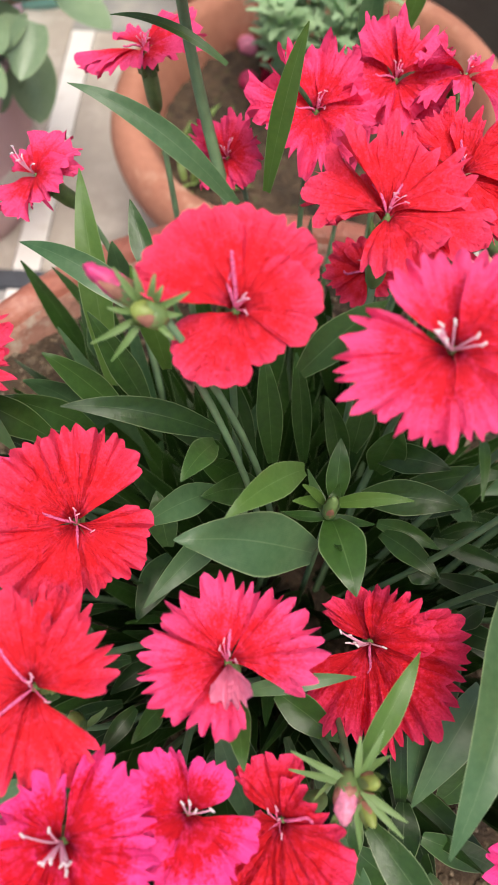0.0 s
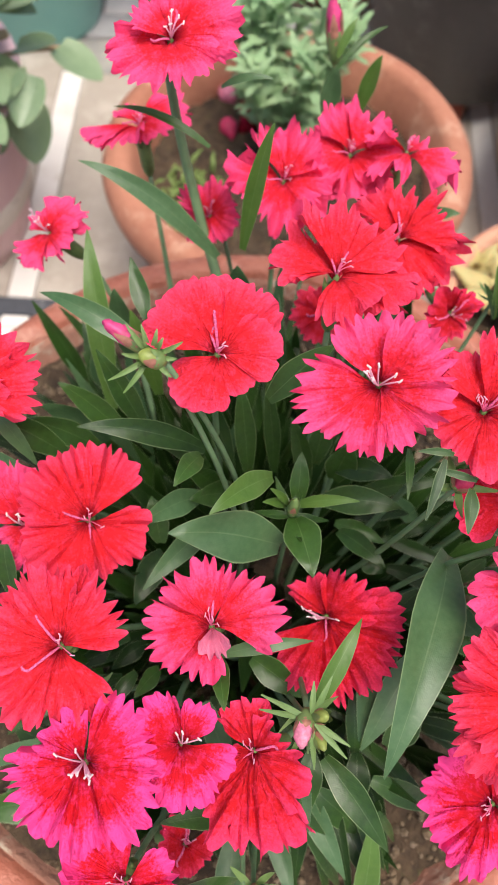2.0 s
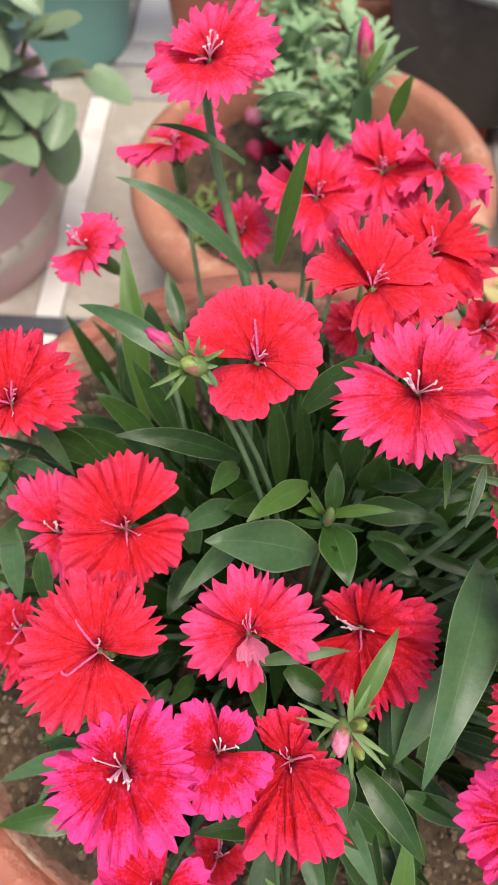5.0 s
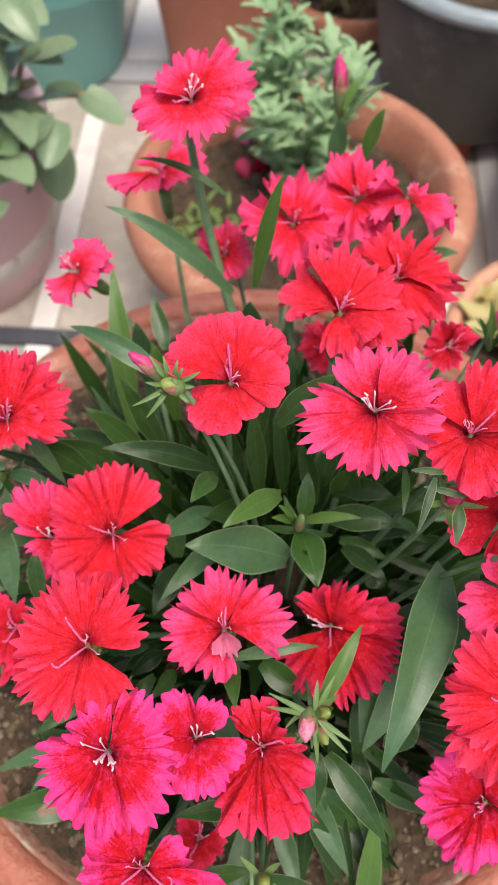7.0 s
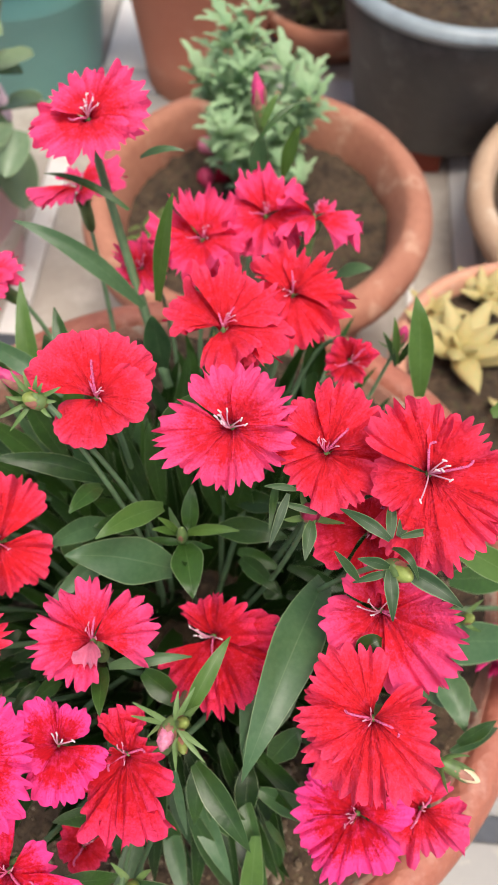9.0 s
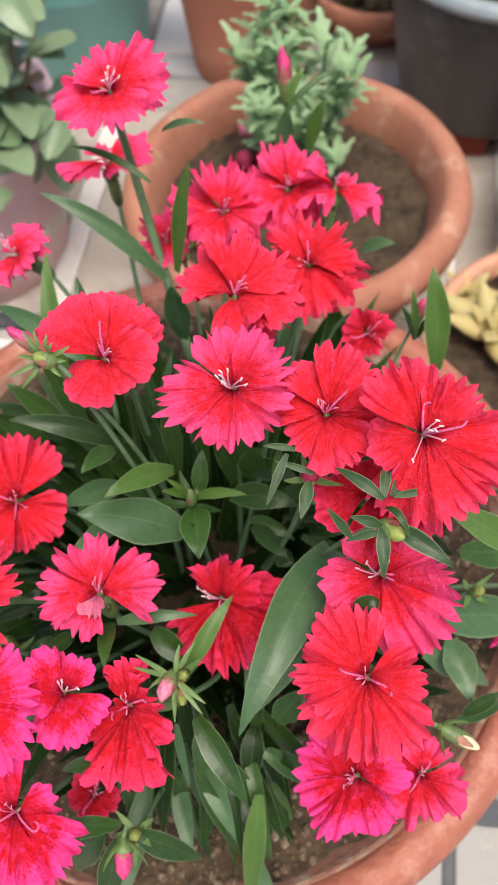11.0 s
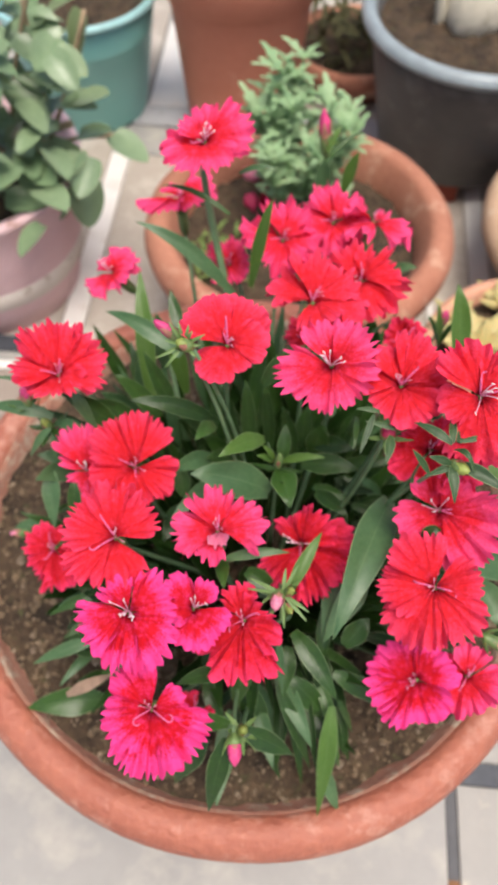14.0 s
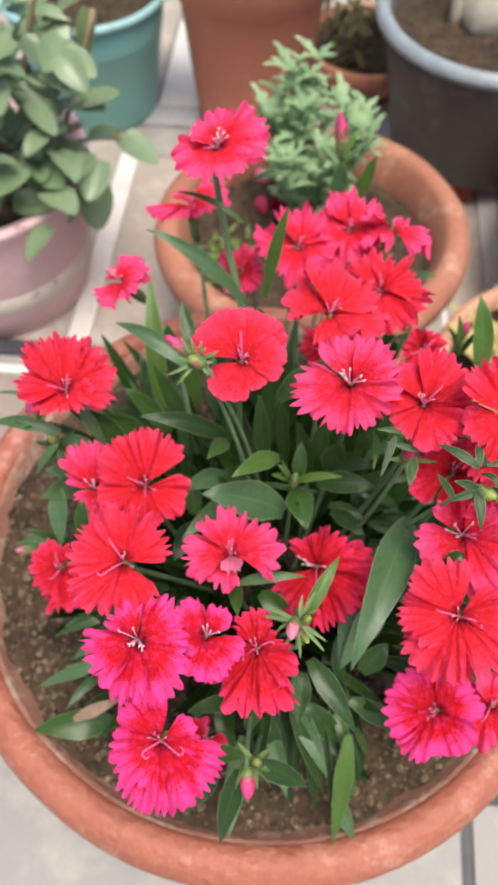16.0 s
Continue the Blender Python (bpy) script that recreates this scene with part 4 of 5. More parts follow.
leaf((0.018, -0.091, 0.290), (0.016, -0.110, 0.280), 0.0080, LEAF)
leaf((0.003, -0.103, 0.270), (0.012, -0.122, 0.244), 0.0064, LEAF)
leaf((0.020, -0.102, 0.280), (0.037, -0.115, 0.260), 0.0103, LEAF)
leaf((0.038, -0.099, 0.280), (0.064, -0.108, 0.260), 0.0091, LEAF)
leaf((0.041, -0.108, 0.270), (0.049, -0.117, 0.250), 0.0029, LEAF)
leaf((-0.004, -0.110, 0.270), (0.002, -0.096, 0.300), 0.0080, LEAF)
leaf((0.042, -0.090, 0.290), (0.052, -0.081, 0.300), 0.0100, LEAF)
leaf((-0.069, -0.100, 0.225), (-0.106, -0.106, 0.228), 0.0145, LEAF)
leaf((-0.088, -0.006, 0.335), (-0.118, -0.002, 0.335), 0.0067, LEAF_BLUE)
leaf((-0.088, -0.006, 0.330), (-0.068, -0.015, 0.335), 0.0048, LEAF_BLUE)
leaf((-0.083, -0.014, 0.300), (-0.094, -0.031, 0.322), 0.0097, LEAF_BLUE)
leaf((-0.090, -0.022, 0.315), (-0.089, -0.042, 0.297), 0.0084, LEAF_BLUE)
leaf((-0.088, -0.012, 0.335), (-0.099, -0.018, 0.320), 0.0035, LEAF_BLUE)
leaf((-0.088, -0.012, 0.330), (-0.088, -0.019, 0.315), 0.0023, LEAF_BLUE)
leaf((-0.110, -0.015, 0.240), (-0.127, -0.014, 0.238), 0.0089, LEAF_BLUE)
leaf((-0.079, 0.001, 0.345), (-0.069, -0.008, 0.325), 0.0054, LEAF_BLUE)
leaf((-0.075, -0.036, 0.330), (-0.075, -0.049, 0.310), 0.0060, LEAF)
leaf((-0.0351, 0.0391, 0.3407), (-0.0404, 0.0569, 0.3505), 0.0062, LEAF, 0.05)
leaf((-0.054, 0.019, 0.290), (-0.071, 0.015, 0.325), 0.0095, LEAF_BLUE)
leaf((-0.063, 0.012, 0.280), (-0.083, 0.018, 0.310), 0.0083, LEAF_BLUE)
leaf((-0.087, 0.002, 0.280), (-0.106, 0.001, 0.290), 0.0083, LEAF_BLUE)
leaf((-0.071, -0.085, 0.250), (-0.084, -0.079, 0.260), 0.0109, LEAF)
leaf((-0.067, -0.093, 0.240), (-0.079, -0.099, 0.250), 0.0081, LEAF)
leaf((-0.047, 0.057, 0.290), (-0.049, 0.060, 0.330), 0.0096, LEAF_BLUE)
leaf((-0.034, 0.034, 0.300), (-0.041, 0.043, 0.340), 0.0080, LEAF_LIGHT)
leaf((-0.057, 0.052, 0.270), (-0.059, 0.058, 0.300), 0.0123, LEAF_BLUE)
leaf((-0.093, 0.003, 0.345), (-0.113, 0.003, 0.350), 0.0019, LEAF_BLUE)
leaf((-0.036, -0.070, 0.310), (-0.044, -0.081, 0.310), 0.0046, LEAF)
leaf((-0.029, -0.069, 0.310), (-0.035, -0.079, 0.320), 0.0054, LEAF)
leaf((0.099, 0.040, 0.320), (0.093, 0.061, 0.355), 0.0100, LEAF_LIGHT)
leaf((0.041, -0.022, 0.365), (0.039, -0.037, 0.365), 0.0022, LEAF)
leaf((0.094, -0.063, 0.290), (0.123, -0.068, 0.262), 0.0113, LEAF_BLUE)
leaf((0.105, -0.086, 0.285), (0.128, -0.075, 0.270), 0.0057, LEAF)
leaf((0.092, 0.058, 0.315), (0.089, 0.067, 0.335), 0.0031, LEAF_LIGHT)
leaf((0.092, 0.058, 0.315), (0.085, 0.063, 0.330), 0.0023, LEAF)
leaf((0.093, 0.059, 0.315), (0.098, 0.061, 0.330), 0.0028, LEAF)
leaf((0.071, 0.111, 0.310), (0.085, 0.106, 0.320), 0.0060, LEAF_BLUE)
leaf((0.061, 0.071, 0.280), (0.060, 0.075, 0.315), 0.0111, LEAF)
leaf((-0.004, 0.059, 0.310), (-0.005, 0.058, 0.345), 0.0108, LEAF_BLUE)
leaf((0.057, -0.024, 0.350), (0.064, -0.025, 0.360), 0.0028, LEAF)
leaf((0.067, -0.042, 0.310), (0.073, -0.038, 0.320), 0.0061, LEAF)
leaf((0.065, -0.050, 0.300), (0.071, -0.061, 0.310), 0.0084, LEAF_BLUE)
leaf((0.028, -0.006, 0.310), (0.032, -0.003, 0.330), 0.0107, LEAF)
leaf((0.039, -0.028, 0.290), (0.046, -0.033, 0.290), 0.0074, LEAF)
leaf((0.023, 0.005, 0.300), (0.026, 0.014, 0.320), 0.0083, LEAF)
leaf((0.050, -0.046, 0.290), (0.057, -0.042, 0.300), 0.0071, LEAF)

# broad leaves of the outer rosette
leaf((0.0036, -0.0042, 0.3609), (0.0209, 0.0024, 0.3787), 0.0083, LEAF, 0.15)
leaf((-0.0619, -0.0002, 0.3182), (-0.0859, 0.0048, 0.3377), 0.0095, LEAF, 0.2)
leaf((-0.0531, 0.0065, 0.3107), (-0.0743, 0.0054, 0.3325), 0.0088, LEAF, 0.2)
leaf((-0.0440, 0.0103, 0.3130), (-0.0625, 0.0155, 0.3384), 0.0084, LEAF, 0.2)
leaf((-0.0371, 0.0123, 0.3142), (-0.0503, 0.0247, 0.3438), 0.0080, LEAF, 0.1)
leaf((-0.0058, -0.1108, 0.2577), (-0.0110, -0.1500, 0.2529), 0.0099, LEAF_BLUE, 0.1)
leaf((0.0131, -0.0972, 0.2771), (0.0293, -0.1275, 0.2663), 0.0085, LEAF_BLUE, 0.15)
leaf((0.0053, -0.1071, 0.2600), (0.0130, -0.1345, 0.2563), 0.0074, LEAF_BLUE, 0.15)
leaf((0.0274, -0.1034, 0.2625), (0.0408, -0.1329, 0.2578), 0.0083, LEAF, 0.15)
leaf((0.0335, -0.0822, 0.2630), (0.0649, -0.1115, 0.2587), 0.0090, LEAF, 0.15)
leaf((-0.0167, -0.0167, 0.3214), (-0.0346, -0.0322, 0.3353), 0.0083, LEAF_BLUE, 0.2)
leaf((-0.0124, -0.0242, 0.3173), (-0.0340, -0.0478, 0.3209), 0.0075, LEAF_BLUE, 0.2)
leaf((0.0421, -0.0469, 0.3115), (0.0318, -0.0892, 0.2991), 0.0128, LEAF_BLUE, 0.2)

leaf((-0.0794, -0.1081, 0.2654), (-0.0591, -0.0997, 0.2703), 0.0055, DRY_TAN, 0.1, label="dry tan leaf end")

# pale-edged bracts and the leaves on the far side
leaf((0.0707, -0.0572, 0.3900), (0.0859, -0.0671, 0.3886), 0.0049, LEAF_EDGED, 0.2)
leaf((0.0683, -0.0578, 0.3897), (0.0691, -0.0697, 0.3849), 0.0035, LEAF_EDGED, 0.2)
leaf((0.0683, -0.0573, 0.3900), (0.0601, -0.0564, 0.3929), 0.0028, LEAF_EDGED, 0.1)
leaf((0.0606, -0.0602, 0.3883), (0.0541, -0.0556, 0.3958), 0.0022, LEAF_EDGED, 0.1)
leaf((0.0683, -0.0585, 0.3892), (0.0595, -0.0602, 0.3860), 0.0020, LEAF_EDGED, 0.1)
leaf((0.0685, -0.0515, 0.3935), (0.0562, -0.0433, 0.3939), 0.0031, LEAF_EDGED, 0.2)
leaf((0.0685, -0.0512, 0.3937), (0.0693, -0.0404, 0.3955), 0.0027, LEAF_EDGED, 0.1)
leaf((0.0690, -0.0533, 0.3924), (0.0749, -0.0615, 0.3920), 0.0018, LEAF_EDGED, 0.9)
leaf((0.0709, -0.0500, 0.3920), (0.0776, -0.0362, 0.3909), 0.0038, LEAF_EDGED, 0.1)
leaf((0.0711, -0.0508, 0.3939), (0.0813, -0.0490, 0.3948), 0.0018, LEAF_EDGED, 0.1)
leaf((0.0498, -0.0425, 0.3839), (0.0478, -0.0530, 0.3823), 0.0036, LEAF_EDGED, 0.1)
leaf((0.0511, -0.0407, 0.3850), (0.0403, -0.0383, 0.3865), 0.0017, LEAF_EDGED, 0.1)
leaf((0.0542, -0.0387, 0.3861), (0.0687, -0.0341, 0.3841), 0.0028, LEAF_EDGED, 0.2)
leaf((0.0455, -0.0353, 0.3882), (0.0369, -0.0347, 0.3887), 0.0017, LEAF_EDGED, 0.2)
leaf((0.0434, -0.0363, 0.3877), (0.0384, -0.0495, 0.3821), 0.0023, LEAF_EDGED, 0.1)
leaf((0.0943, -0.0340, 0.3513), (0.1291, -0.0453, 0.3324), 0.0096, LEAF_LIGHT, 0.1)
leaf((0.0951, -0.0499, 0.2915), (0.1463, -0.0433, 0.2716), 0.0171, LEAF_BLUE, 0.1)
leaf((0.1036, -0.0586, 0.2920), (0.1096, -0.0803, 0.2906), 0.0115, LEAF_BLUE, 0.2)
leaf((0.1071, -0.0096, 0.3331), (0.1252, 0.0020, 0.3399), 0.0067, LEAF_LIGHT, 0.2)
leaf((0.1031, -0.0064, 0.3351), (0.1130, -0.0183, 0.3279), 0.0067, LEAF, 0.2)
leaf((0.1077, -0.0275, 0.2990), (0.1420, -0.0204, 0.2796), 0.0123, LEAF, 0.1)
leaf((0.1072, -0.0837, 0.2886), (0.1188, -0.0774, 0.2980), 0.0056, LEAF, 0.2)
leaf((0.1193, 0.0203, 0.3393), (0.1351, 0.0242, 0.3415), 0.0080, LEAF_LIGHT, 0.2)
leaf((0.0645, -0.0704, 0.3553), (0.0710, -0.0665, 0.3576), 0.0075, LEAF, 0.5)
leaf((0.0604, -0.0772, 0.3513), (0.0745, -0.0549, 0.3412), 0.0037, LEAF, 0.2)


def straps(count, xs, ys, zs, reach, drop, seed, wide=(0.0040, 0.0075)):
    """Narrow strap leaves growing outwards from one side of the clump."""
    rng = random.Random(seed)
    for k in range(count):
        b = Vector((rng.uniform(*xs), rng.uniform(*ys), rng.uniform(*zs)))
        t = b + Vector((reach[0] + rng.uniform(-0.012, 0.012), reach[1] + rng.uniform(-0.012, 0.012), rng.uniform(*drop)))
        # Most straps also use the leaf colour darkened to paint in deep shade.
        leaf(b, t, rng.uniform(*wide), LEAF_BLUE if k % 8 == 0 else LEAF if k % 3 == 0 else LEAF_SHADED, rng.uniform(0.15, 0.4))


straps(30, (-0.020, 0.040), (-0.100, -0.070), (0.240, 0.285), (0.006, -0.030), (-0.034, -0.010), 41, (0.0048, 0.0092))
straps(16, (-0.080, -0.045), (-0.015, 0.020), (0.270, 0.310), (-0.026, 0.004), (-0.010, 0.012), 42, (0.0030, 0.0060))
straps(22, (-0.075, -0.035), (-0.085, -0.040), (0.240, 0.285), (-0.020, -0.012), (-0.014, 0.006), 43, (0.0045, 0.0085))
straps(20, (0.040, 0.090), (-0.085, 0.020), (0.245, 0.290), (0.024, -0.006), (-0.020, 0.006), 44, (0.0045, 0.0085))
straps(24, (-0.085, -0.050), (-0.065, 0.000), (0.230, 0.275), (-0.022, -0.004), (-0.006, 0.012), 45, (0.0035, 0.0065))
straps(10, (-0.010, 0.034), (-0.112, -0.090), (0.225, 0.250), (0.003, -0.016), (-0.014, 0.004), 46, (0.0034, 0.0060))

rng_back = random.Random(31)
for k in range(46):
    b = Vector((rng_back.uniform(-0.075, 0.085), rng_back.uniform(0.015, 0.085), rng_back.uniform(0.228, 0.255)))
    t = b + Vector((rng_back.uniform(-0.02, 0.02) + 0.25 * b.x, rng_back.uniform(-0.005, 0.035), rng_back.uniform(0.03, 0.06)))
    leaf(b, t, rng_back.uniform(0.005, 0.009), LEAF_BLUE if k % 3 == 0 else LEAF, rng_back.uniform(0.0, 0.2), face=(0, -0.9, 0.4))

# ---- herb in the bowl behind ----
def leaf_mesh(length, width, material, teeth=0, bend=0.25, n=8, full=1.0):
    """One shared leaf along +x, rising and bending over."""
    bm = bmesh.new()
    uvl = bm.loops.layers.uv.new("UVMap")
    rows = []
    for i in range(n + 1):
        t = i / n
        w = width / 2 * max(0.0, math.sin(math.pi * min(1, 0.12 + 0.88 * t) ** 0.8)) ** full * (1 + (0.14 * (i % 2) if teeth else 0)) + 0.0002
        z = length * (bend * t - bend * 1.5 * t * t)
        rows.append([(bm.verts.new((length * t, w * v, z + 0.25 * w * abs(v))), (t, (v + 1) / 2)) for v in (-1, -0.5, 0, 0.5, 1)])
    for a, b in zip(rows, rows[1:]):
        for k in range(4):
            q = (a[k], a[k + 1], b[k + 1], b[k])
            face = bm.faces.new([w[0] for w in q])
            for loop, w in zip(face.loops, q):
                loop[uvl].uv = w[1]
    return mesh(bm, "leaf", material)


def place_leaf(me, parent, at, yaw, pitch, scale=1.0, roll=0.0):
    ob = new("leaf", me)
    ob.parent = parent
    ob.matrix_basis = Matrix.Translation(at) @ Euler((roll, -pitch, yaw)).to_matrix().to_4x4() @ Matrix.Scale(scale, 4)
    return ob


HERB = leaf_mat("soft herb leaf", (0.22, 0.385, 0.19), (0.44, 0.58, 0.34), 0.7, 0.30)
ROSE = leaf_mat("rose leaf", (0.115, 0.195, 0.095), (0.27, 0.36, 0.21), 0.24)
ROSE_YELLOW = leaf_mat("yellowing rose leaf", (0.12, 0.18, 0.075), (0.20, 0.26, 0.125), 0.35)
SUCCULENT = rough_stone("yellow-green succulent leaf", (0.27, 0.35, 0.13), (0.50, 0.47, 0.20), (0.68, 0.31, 0.13), 0.45, 45.0, 300.0, (0.47, 0.62), 0.0003)
WEED = leaf_mat("yellow-green weed", (0.09, 0.15, 0.03), (0.17, 0.23, 0.06), 0.6)
BARK = plain("tan woody stem", (0.34, 0.25, 0.15), 0.8)
herb = thing("herb_plant", (0.036, 0.382, 0.112), "bushy pale green herb with narrow toothed leaves", "plant")
hrng = random.Random(5)


def lobed_leaf(length, width, seed):
    """A lance-shaped leaf with a few coarse pointed teeth on each side, folded a little along its rib."""
    rng, bm = random.Random(seed), bmesh.new()
    uvl = bm.loops.layers.uv.new("UVMap")
    rows = []
    for i in range(13):
        t = i / 12
        w = width / 2 * math.sin(math.pi * (0.06 + 0.94 * t) ** 0.85) ** 0.8
        w *= (0.62, 0.80, 1.05, 1.25)[i % 4] * rng.uniform(0.9, 1.1) if 0 < i < 12 else 0.25
        z = length * (0.30 * t - 0.42 * t * t)
        rows.append([(bm.verts.new((length * t + (0.12 * w if v else 0), w * v, z + 0.35 * w * abs(v))), (t, (v + 1) / 2)) for v in (-1, 0, 1)])
    for p, r in zip(rows, rows[1:]):
        for k in range(2):
            q = (p[k], p[k + 1], r[k + 1], r[k])
            face = bm.faces.new([w[0] for w in q])
            for loop, w in zip(face.loops, q):
                loop[uvl].uv = w[1]
    return mesh(bm, "leaf", HERB)


herb_leaf = [lobed_leaf(0.040, 0.0135, 1), lobed_leaf(0.034, 0.0120, 2), lobed_leaf(0.026, 0.0105, 3)]
for k in range(38):
    a, q = hrng.uniform(0, 6.28), hrng.uniform(0, 1) ** 0.5
    top = Vector((0.002 + 0.046 * q * math.cos(a), -0.010 + 0.054 * q * math.sin(a), 0.126 - 0.07 * q * max(0.2, -math.sin(a)) + hrng.uniform(-0.030, 0.020)))
    root = Vector((0.02 * math.cos(a), 0.02 * math.sin(a), 0.0))
    pts = bezier(root, Vector((root.x, root.y, top.z * 0.7)), top, 8)
    part("stem", tube(pts, 0.0011, 5), STEM, herb)
    for i in range(3, 9):
        for j in range(2 if i < 8 else 5):
            place_leaf(herb_leaf[hrng.randrange(3)], herb, pts[i], hrng.uniform(0, 6.28), hrng.uniform(0.05, 0.60) + (0.45 if i == 8 else 0), hrng.uniform(0.42, 0.78))
weed = thing("weed", (-0.035, 0.300, 0.122), "small yellow-green weed on the soil", "plant")
weed_leaf = leaf_mesh(0.014, 0.0035, WEED, 0, 0.4)
for k in range(70):
    place_leaf(weed_leaf, weed, Vector((hrng.uniform(-0.02, 0.02), hrng.uniform(-0.03, 0.03), hrng.uniform(0, 0.02))), hrng.uniform(0, 6.28), hrng.uniform(0.0, 0.9), hrng.uniform(0.6, 1.2))

# ---- rose bush in the pink pot ----
rose = thing("rose_bush", (-0.27, 0.41, 0.125), "rose bush with broad glossy grey-green leaves", "plant")
rose_leaf = [leaf_mesh(0.050, 0.034, ROSE, 0, 0.15, 12, 0.62), leaf_mesh(0.044, 0.031, ROSE, 0, -0.05, 12, 0.62), leaf_mesh(0.048, 0.032, ROSE_YELLOW, 0, 0.1, 12, 0.62)]
place_leaf(rose_leaf[0], rose, Vector((0.072, -0.010, 0.082)), -2.86, -0.79, 0.98)
place_leaf(rose_leaf[1], rose, Vector((0.080, 0.010, 0.111)), 0.00, -1.21, 0.70)
place_leaf(rose_leaf[2], rose, Vector((0.123, 0.020, 0.149)), -2.49, -1.20, 0.91)
place_leaf(rose_leaf[0], rose, Vector((0.097, -0.010, 0.086)), -0.29, 0.14, 0.70)
place_leaf(rose_leaf[1], rose, Vector((0.091, -0.000, 0.076)), -0.30, 0.56, 0.90)
place_leaf(rose_leaf[0], rose, Vector((0.101, -0.020, 0.057)), -2.13, -1.24, 1.30)
place_leaf(rose_leaf[1], rose, Vector((0.085, -0.020, 0.050)), -0.70, -0.70, 0.92)
place_leaf(rose_leaf[1], rose, Vector((0.057, -0.020, 0.006)), -2.09, -0.92, 0.87)
place_leaf(rose_leaf[0], rose, Vector((0.088, -0.010, 0.063)), -2.70, -0.08, 0.90)
place_leaf(rose_leaf[1], rose, Vector((0.104, -0.000, 0.048)), -0.29, 0.31, 0.84)
place_leaf(rose_leaf[1], rose, Vector((0.135, -0.000, 0.049)), -0.55, -0.35, 0.92)
place_leaf(rose_leaf[1], rose, Vector((0.110, -0.030, 0.029)), -1.55, -1.15, 1.12)
place_leaf(rose_leaf[0], rose, Vector((0.054, -0.030, 0.051)), -2.69, -0.90, 0.72)
place_leaf(rose_leaf[1], rose, Vector((0.081, -0.040, 0.030)), -1.14, -1.28, 0.87)
place_leaf(rose_leaf[0], rose, Vector((0.067, 0.030, 0.133)), -2.64, -0.85, 0.70)
place_leaf(rose_leaf[1], rose, Vector((0.079, 0.030, 0.143)), 3.14, -0.03, 0.70)
place_leaf(rose_leaf[1], rose, Vector((0.101, 0.010, 0.122)), -2.76, -0.49, 0.70)
place_leaf(rose_leaf[0], rose, Vector((0.049, 0.010, 0.084)), 3.14, -0.47, 0.75)
place_leaf(rose_leaf[0], rose, Vector((0.032, -0.030, 0.007)), 3.14, -0.38, 0.75)
place_leaf(rose_leaf[1], rose, Vector((0.028, -0.050, -0.016)), -0.80, -0.69, 0.70)
place_leaf(rose_leaf[2], rose, Vector((0.082, 0.050, 0.127)), 0.00, 0.59, 0.70)
place_leaf(rose_leaf[0], rose, Vector((0.051, 0.050, 0.102)), 3.14, 0.40, 0.70)
place_leaf(rose_leaf[1], rose, Vector((0.060, -0.010, 0.030)), -2.68, -0.23, 0.70)
part('stem', tube(bezier((0.079, 0.005, 0.044), (0.076, 0.005, 0.109), (0.080, 0.005, 0.165), 8), 0.0022, 6), BARK, rose)
part('stem', tube(bezier((0.079, 0.005, 0.044), (0.101, 0.005, 0.089), (0.127, 0.005, 0.158), 8), 0.0022, 6), BARK, rose)
part('stem', tube(bezier((0.069, 0.005, 0.006), (0.066, 0.005, 0.066), (0.057, 0.005, 0.109), 8), 0.0022, 6), BARK, rose)
part('stem', tube(bezier((0.091, 0.005, 0.038), (0.113, 0.005, 0.045), (0.136, 0.005, 0.045), 8), 0.0022, 6), BARK, rose)
part('stem', tube(bezier((0.0, 0.0, 0.0), (0.02, 0.0, 0.03), (0.10, 0.0, 0.06), 8), 0.0035, 6), BARK, rose)


rrng = random.Random(8)
for k in range(85):
    at = Vector((rrng.uniform(-0.10, 0.085), rrng.uniform(-0.10, 0.06), rrng.uniform(0.02, 0.15)))
    place_leaf(rose_leaf[k % 2 if k % 11 else 2], rose, at, rrng.uniform(-2.6, 0.4), rrng.uniform(-0.7, 0.3), rrng.uniform(0.5, 0.85), rrng.uniform(-0.4, 0.4))


for k in range(30):
    at = Vector((rrng.uniform(-0.10, 0.075), rrng.uniform(-0.13, -0.03), rrng.uniform(0.012, 0.075)))
    place_leaf(rose_leaf[k % 2], rose, at, rrng.uniform(-2.6, -0.4), rrng.uniform(-0.6, 0.2), rrng.uniform(0.55, 0.85), rrng.uniform(-0.4, 0.4))


for k in range(46):
    at = Vector((rrng.uniform(-0.01, 0.125), rrng.uniform(-0.06, 0.05), rrng.uniform(0.06, 0.215)))
    place_leaf(rose_leaf[k % 2 if k % 13 else 2], rose, at, rrng.uniform(-2.8, 0.6), rrng.uniform(-0.7, 0.4), rrng.uniform(0.5, 0.85), rrng.uniform(-0.5, 0.5))
for sx, sy, sz in ((0.05, -0.02, 0.21), (0.095, 0.0, 0.19), (0.02, 0.02, 0.22)):
    part("stem", tube(bezier((0.03, 0.0, 0.0), (sx * 0.6, sy, sz * 0.6), (sx, sy, sz), 8), 0.0020, 6), BARK, rose)

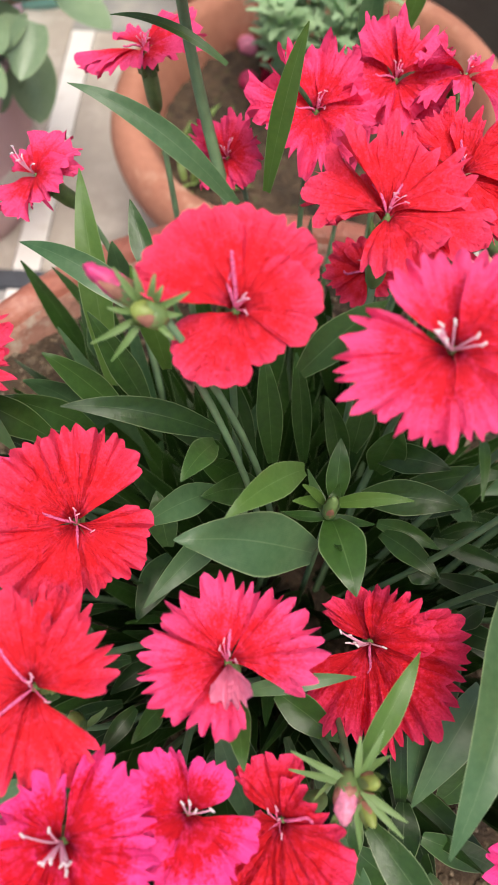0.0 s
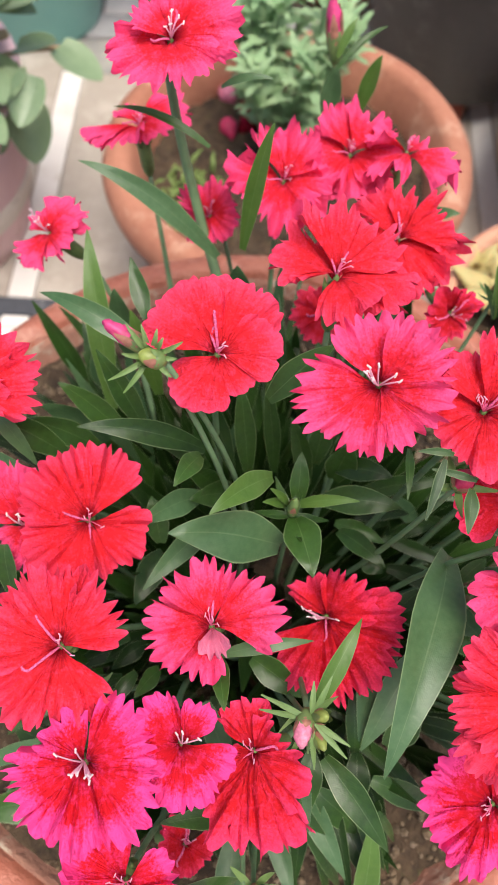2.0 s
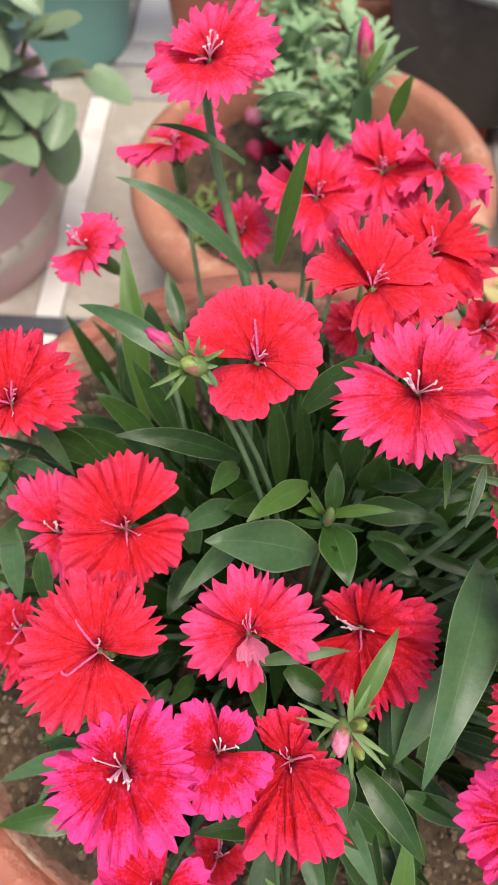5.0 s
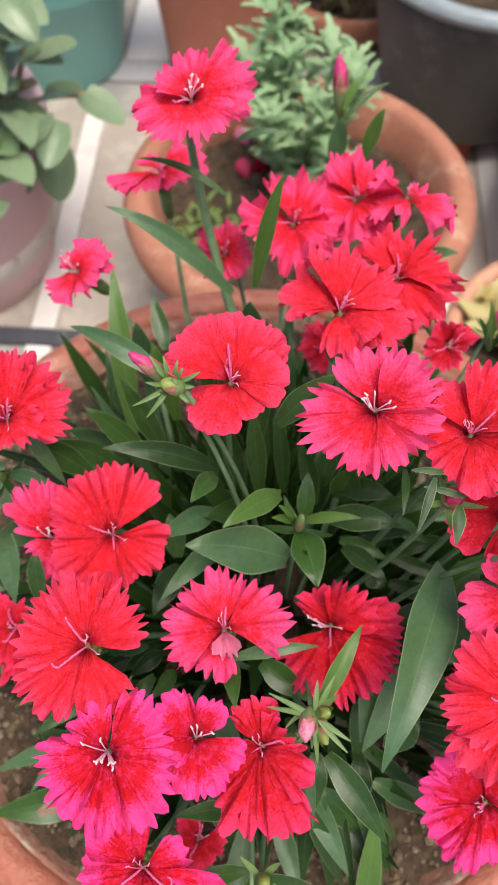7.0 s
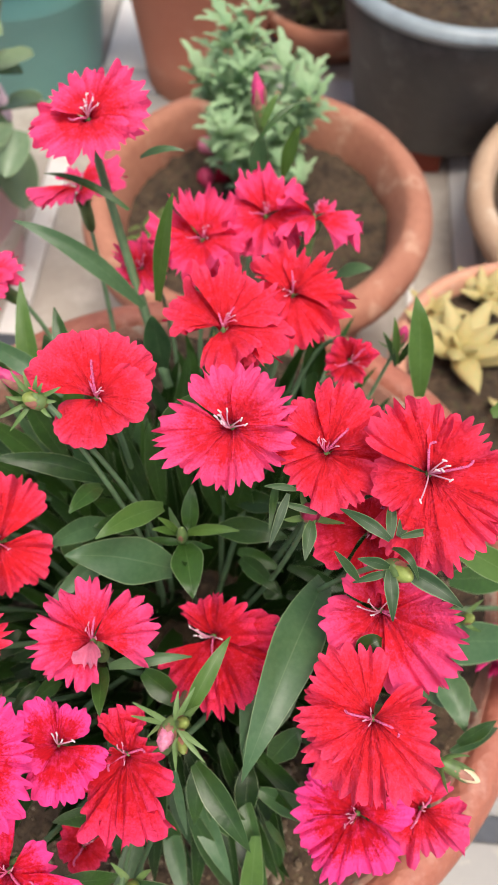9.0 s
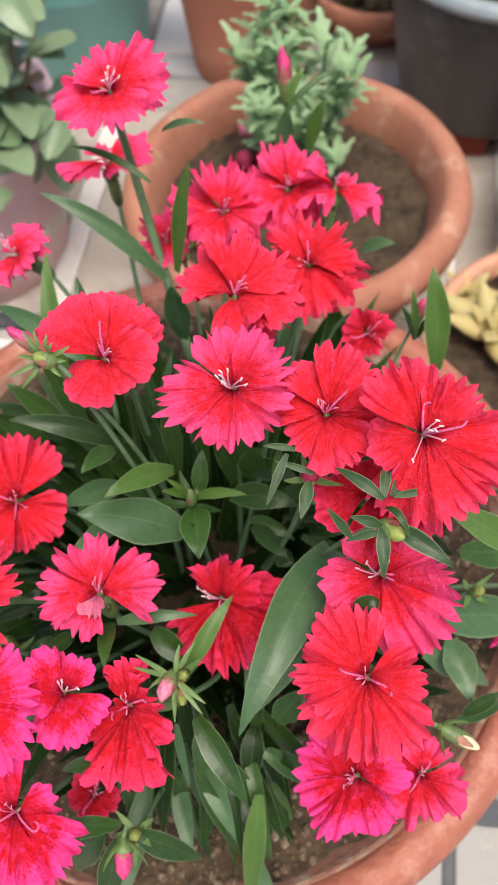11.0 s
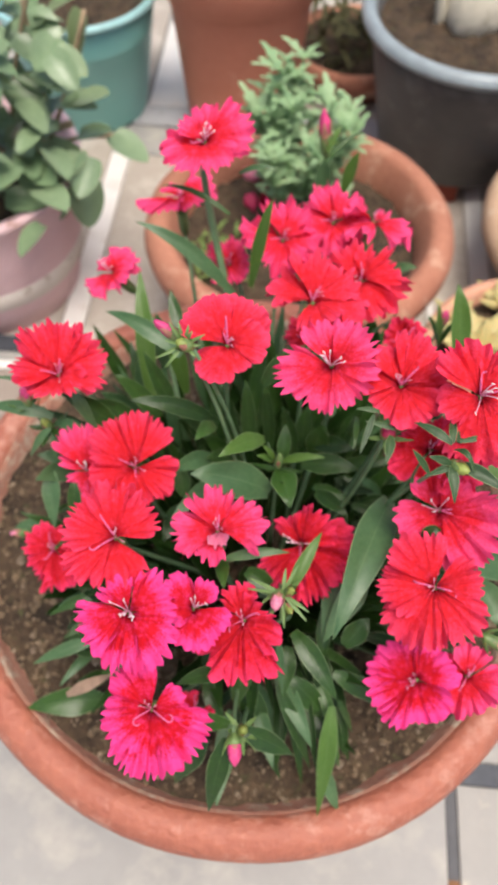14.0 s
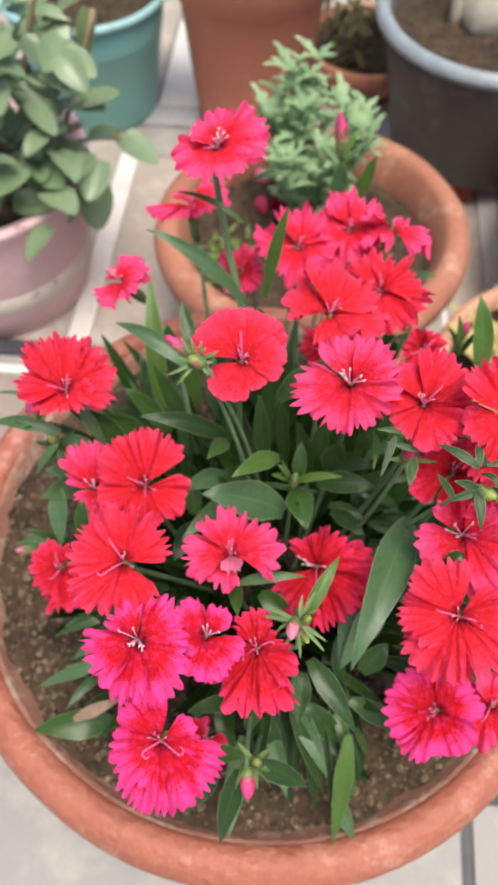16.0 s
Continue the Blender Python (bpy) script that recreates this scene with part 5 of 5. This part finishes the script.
# ---- succulents in the small pot ----
def succulent(at, size, count, seed):
    s = thing("succulent", at, "yellow-green succulent rosette with plump pointed leaves", "plant", "succulents")
    rng = random.Random(seed)
    bm = lathe([(0.0005, 0.0), (0.11, 0.03), (0.18, 0.12), (0.23, 0.34), (0.19, 0.56), (0.10, 0.80), (0.001, 1.0)], 10)
    bmesh.ops.scale(bm, vec=(0.50, 0.95, 1), verts=bm.verts)
    bmesh.ops.rotate(bm, cent=(0, 0, 0), matrix=Matrix.Rotation(radians(90), 3, "Y"), verts=bm.verts)
    me = mesh(bm, "leaf", SUCCULENT)
    for k in range(count):
        place_leaf(me, s, Vector((0, 0, size * 0.25)), k * 2.4 + rng.uniform(-0.2, 0.2), radians(8 + 60 * k / count), size * (2.0 - 1.0 * k / count) , rng.uniform(-0.3, 0.3))
    return s


succulent((0.176, 0.192, 0.140), 0.025, 13, 1)
succulent((0.202, 0.246, 0.136), 0.016, 11, 2)
succulent((0.163, 0.232, 0.136), 0.013, 9, 3)
succulent((0.232, 0.190, 0.136), 0.018, 11, 4)
succulent((0.215, 0.135, 0.136), 0.017, 11, 5)

# ---- dry bulbs and stems in the black tub ----
tub = thing("dry_stump", (0.218, 0.622, 0.164), "pale dry stump with cut stems", "plant")
PALE = rough_stone("pale dry wood", (0.40, 0.36, 0.28), (0.55, 0.51, 0.42), (0.30, 0.25, 0.18), 0.85)
part("stump", lathe([(0.001, 0.0), (0.032, 0.0), (0.038, 0.02), (0.031, 0.042), (0.016, 0.055), (0.001, 0.058)], 18, 0.25, 2), PALE, tub)
for dx, dy in ((-0.035, -0.01), (-0.02, 0.02), (0.02, 0.0)):
    part("stem", tube(bezier((dx, dy, 0), (dx, dy, 0.05), (dx * 1.6, dy + 0.02, 0.09), 6), 0.006, 8), PALE, tub)
dry = thing("dry_foliage", (0.120, 0.787, 0.040), "dark tangled dry foliage in a low pan", "plant", kind="stuff")
drng = random.Random(9)
DRY = leaf_mat("dark dry leaf", (0.03, 0.035, 0.012), (0.10, 0.085, 0.03), 0.8)
dry_leaf = leaf_mesh(0.03, 0.006, DRY)
for k in range(200):
    place_leaf(dry_leaf, dry, Vector((drng.uniform(-0.055, 0.06), drng.uniform(-0.07, 0.06), drng.uniform(0, 0.085))), drng.uniform(0, 6.28), drng.uniform(-0.5, 1.2), drng.uniform(0.7, 1.3))

# ---- small litter ----
litter = thing("fallen_bud", (0.0715, -0.1785, 0), "withered dark red flower bud fallen on the floor tile", "flower bud")
part("bud_head", tube([(0, 0, 0.004), (0.0015, 0, 0.004), (0.004, 0.0002, 0.0042), (0.0065, 0.0006, 0.0038), (0.0085, 0.0008, 0.003)], [0.0008, 0.0030, 0.0038, 0.0026, 0.0012], 9), plain("withered dark petal", (0.07, 0.012, 0.02), 0.8, 0.4, 300.0), litter)
part("stalk", tube(bezier((0.0075, 0.0008, 0.0028), (0.011, 0.0002, 0.0032), (0.0165, 0.0026, 0.0014), 6), [0.0016, 0.0017, 0.0016, 0.0015, 0.0014, 0.0013, 0.0012], 7), CALYX, litter, "dry green stalk")


for fx, fy, fr, fm in ((0.002, 0.402, 0.6, PETAL_DEEP), (-0.004, 0.418, 2.2, BUD_PALE), (0.012, 0.396, 4.0, PETAL_DEEP), (-0.012, 0.392, 5.1, BUD_CRIMSON)):
    bm = tube(bezier((0, 0, 0.003), (0.008, 0.002, 0.012), (0.018, 0.0, 0.003), 6), [0.002, 0.005, 0.007, 0.0075, 0.006, 0.004, 0.001], 10)
    old = tagged(new("fallen_petal", mesh(bm, "fallen_petal", fm)), "curled wilted pink petal lying on the soil", "petal", "fallen petals")
    old.location, old.rotation_euler = (fx, fy, 0.117), (0, 0, fr)


def stone(at, size, seed, material, name="pebble"):
    bm = bmesh.new()
    bmesh.ops.create_icosphere(bm, subdivisions=2, radius=size)
    for v in bm.verts:
        v.co *= 1 + 0.35 * noise.noise(v.co / size * 1.3 + Vector((seed, 0, 0)))
        v.co.z *= 0.7
    return bm


PEBBLE = rough_stone("soil crumb", (0.11, 0.080, 0.052), (0.24, 0.18, 0.125), (0.40, 0.34, 0.26), 0.95, 60.0, 400.0)
crumbs = tagged(new("soil_crumbs"), "loose soil crumbs and grit on the potting soil", "soil", kind="stuff")
crng = random.Random(3)
crumb_mesh = [mesh(stone((0, 0, 0), 0.0016, s, PEBBLE), "crumb", PEBBLE) for s in range(4)]
for k in range(280):
    a, q = crng.uniform(0, 6.28), crng.uniform(0.35, 0.97)
    ob = new("crumb", crumb_mesh[k % 4])
    ob.parent = crumbs
    p = Vector((0.144 * q * math.cos(a), 0.144 * q * math.sin(a), 0))
    p.z = RIM + 0.012 - 0.015 + 0.004 * (1 - q * q) + soil_height(p, 0.0048, 3) + 0.0004
    ob.matrix_basis = Matrix.Translation(p) @ Matrix.Scale(crng.uniform(0.4, 2.2) * crng.uniform(0.5, 1.0), 4)
GRIT = rough_stone("dark crumbly soil", (0.040, 0.027, 0.016), (0.22, 0.155, 0.092), (0.36, 0.28, 0.20), 0.95, 90.0, 500.0)
grit = bmesh.new()
bmesh.ops.create_icosphere(grit, subdivisions=1, radius=1.0)
shape = [v.co.copy() for v in grit.verts]
tris = [[v.index for v in f.verts] for f in grit.faces]
grit.free()
verts, faces = [], []
for k in range(5200):
    a, q = crng.uniform(0, 6.28), crng.uniform(0.1, 1) ** 0.5
    c = Vector((0.144 * q * math.cos(a), 0.144 * q * math.sin(a), 0))
    c.z = RIM + 0.012 - 0.015 + 0.004 * (1 - q * q) + soil_height(c, 0.0048, 3) + 0.0004
    size = 0.0006 + 0.0019 * crng.random() ** 3
    turn = Euler((crng.uniform(0, 6), crng.uniform(0, 6), crng.uniform(0, 6))).to_matrix()
    n0 = len(verts)
    verts += [c + turn @ Vector((v.x * size * crng.uniform(0.7, 1.3), v.y * size, v.z * size * 0.8)) for v in shape]
    faces += [[n0 + i for i in f] for f in tris]
grit_mesh = bpy.data.meshes.new("grit")
grit_mesh.from_pydata(verts, [], faces)
grit_mesh.materials.append(GRIT)
grit_ob = new("grit", grit_mesh)
grit_ob.parent = crumbs
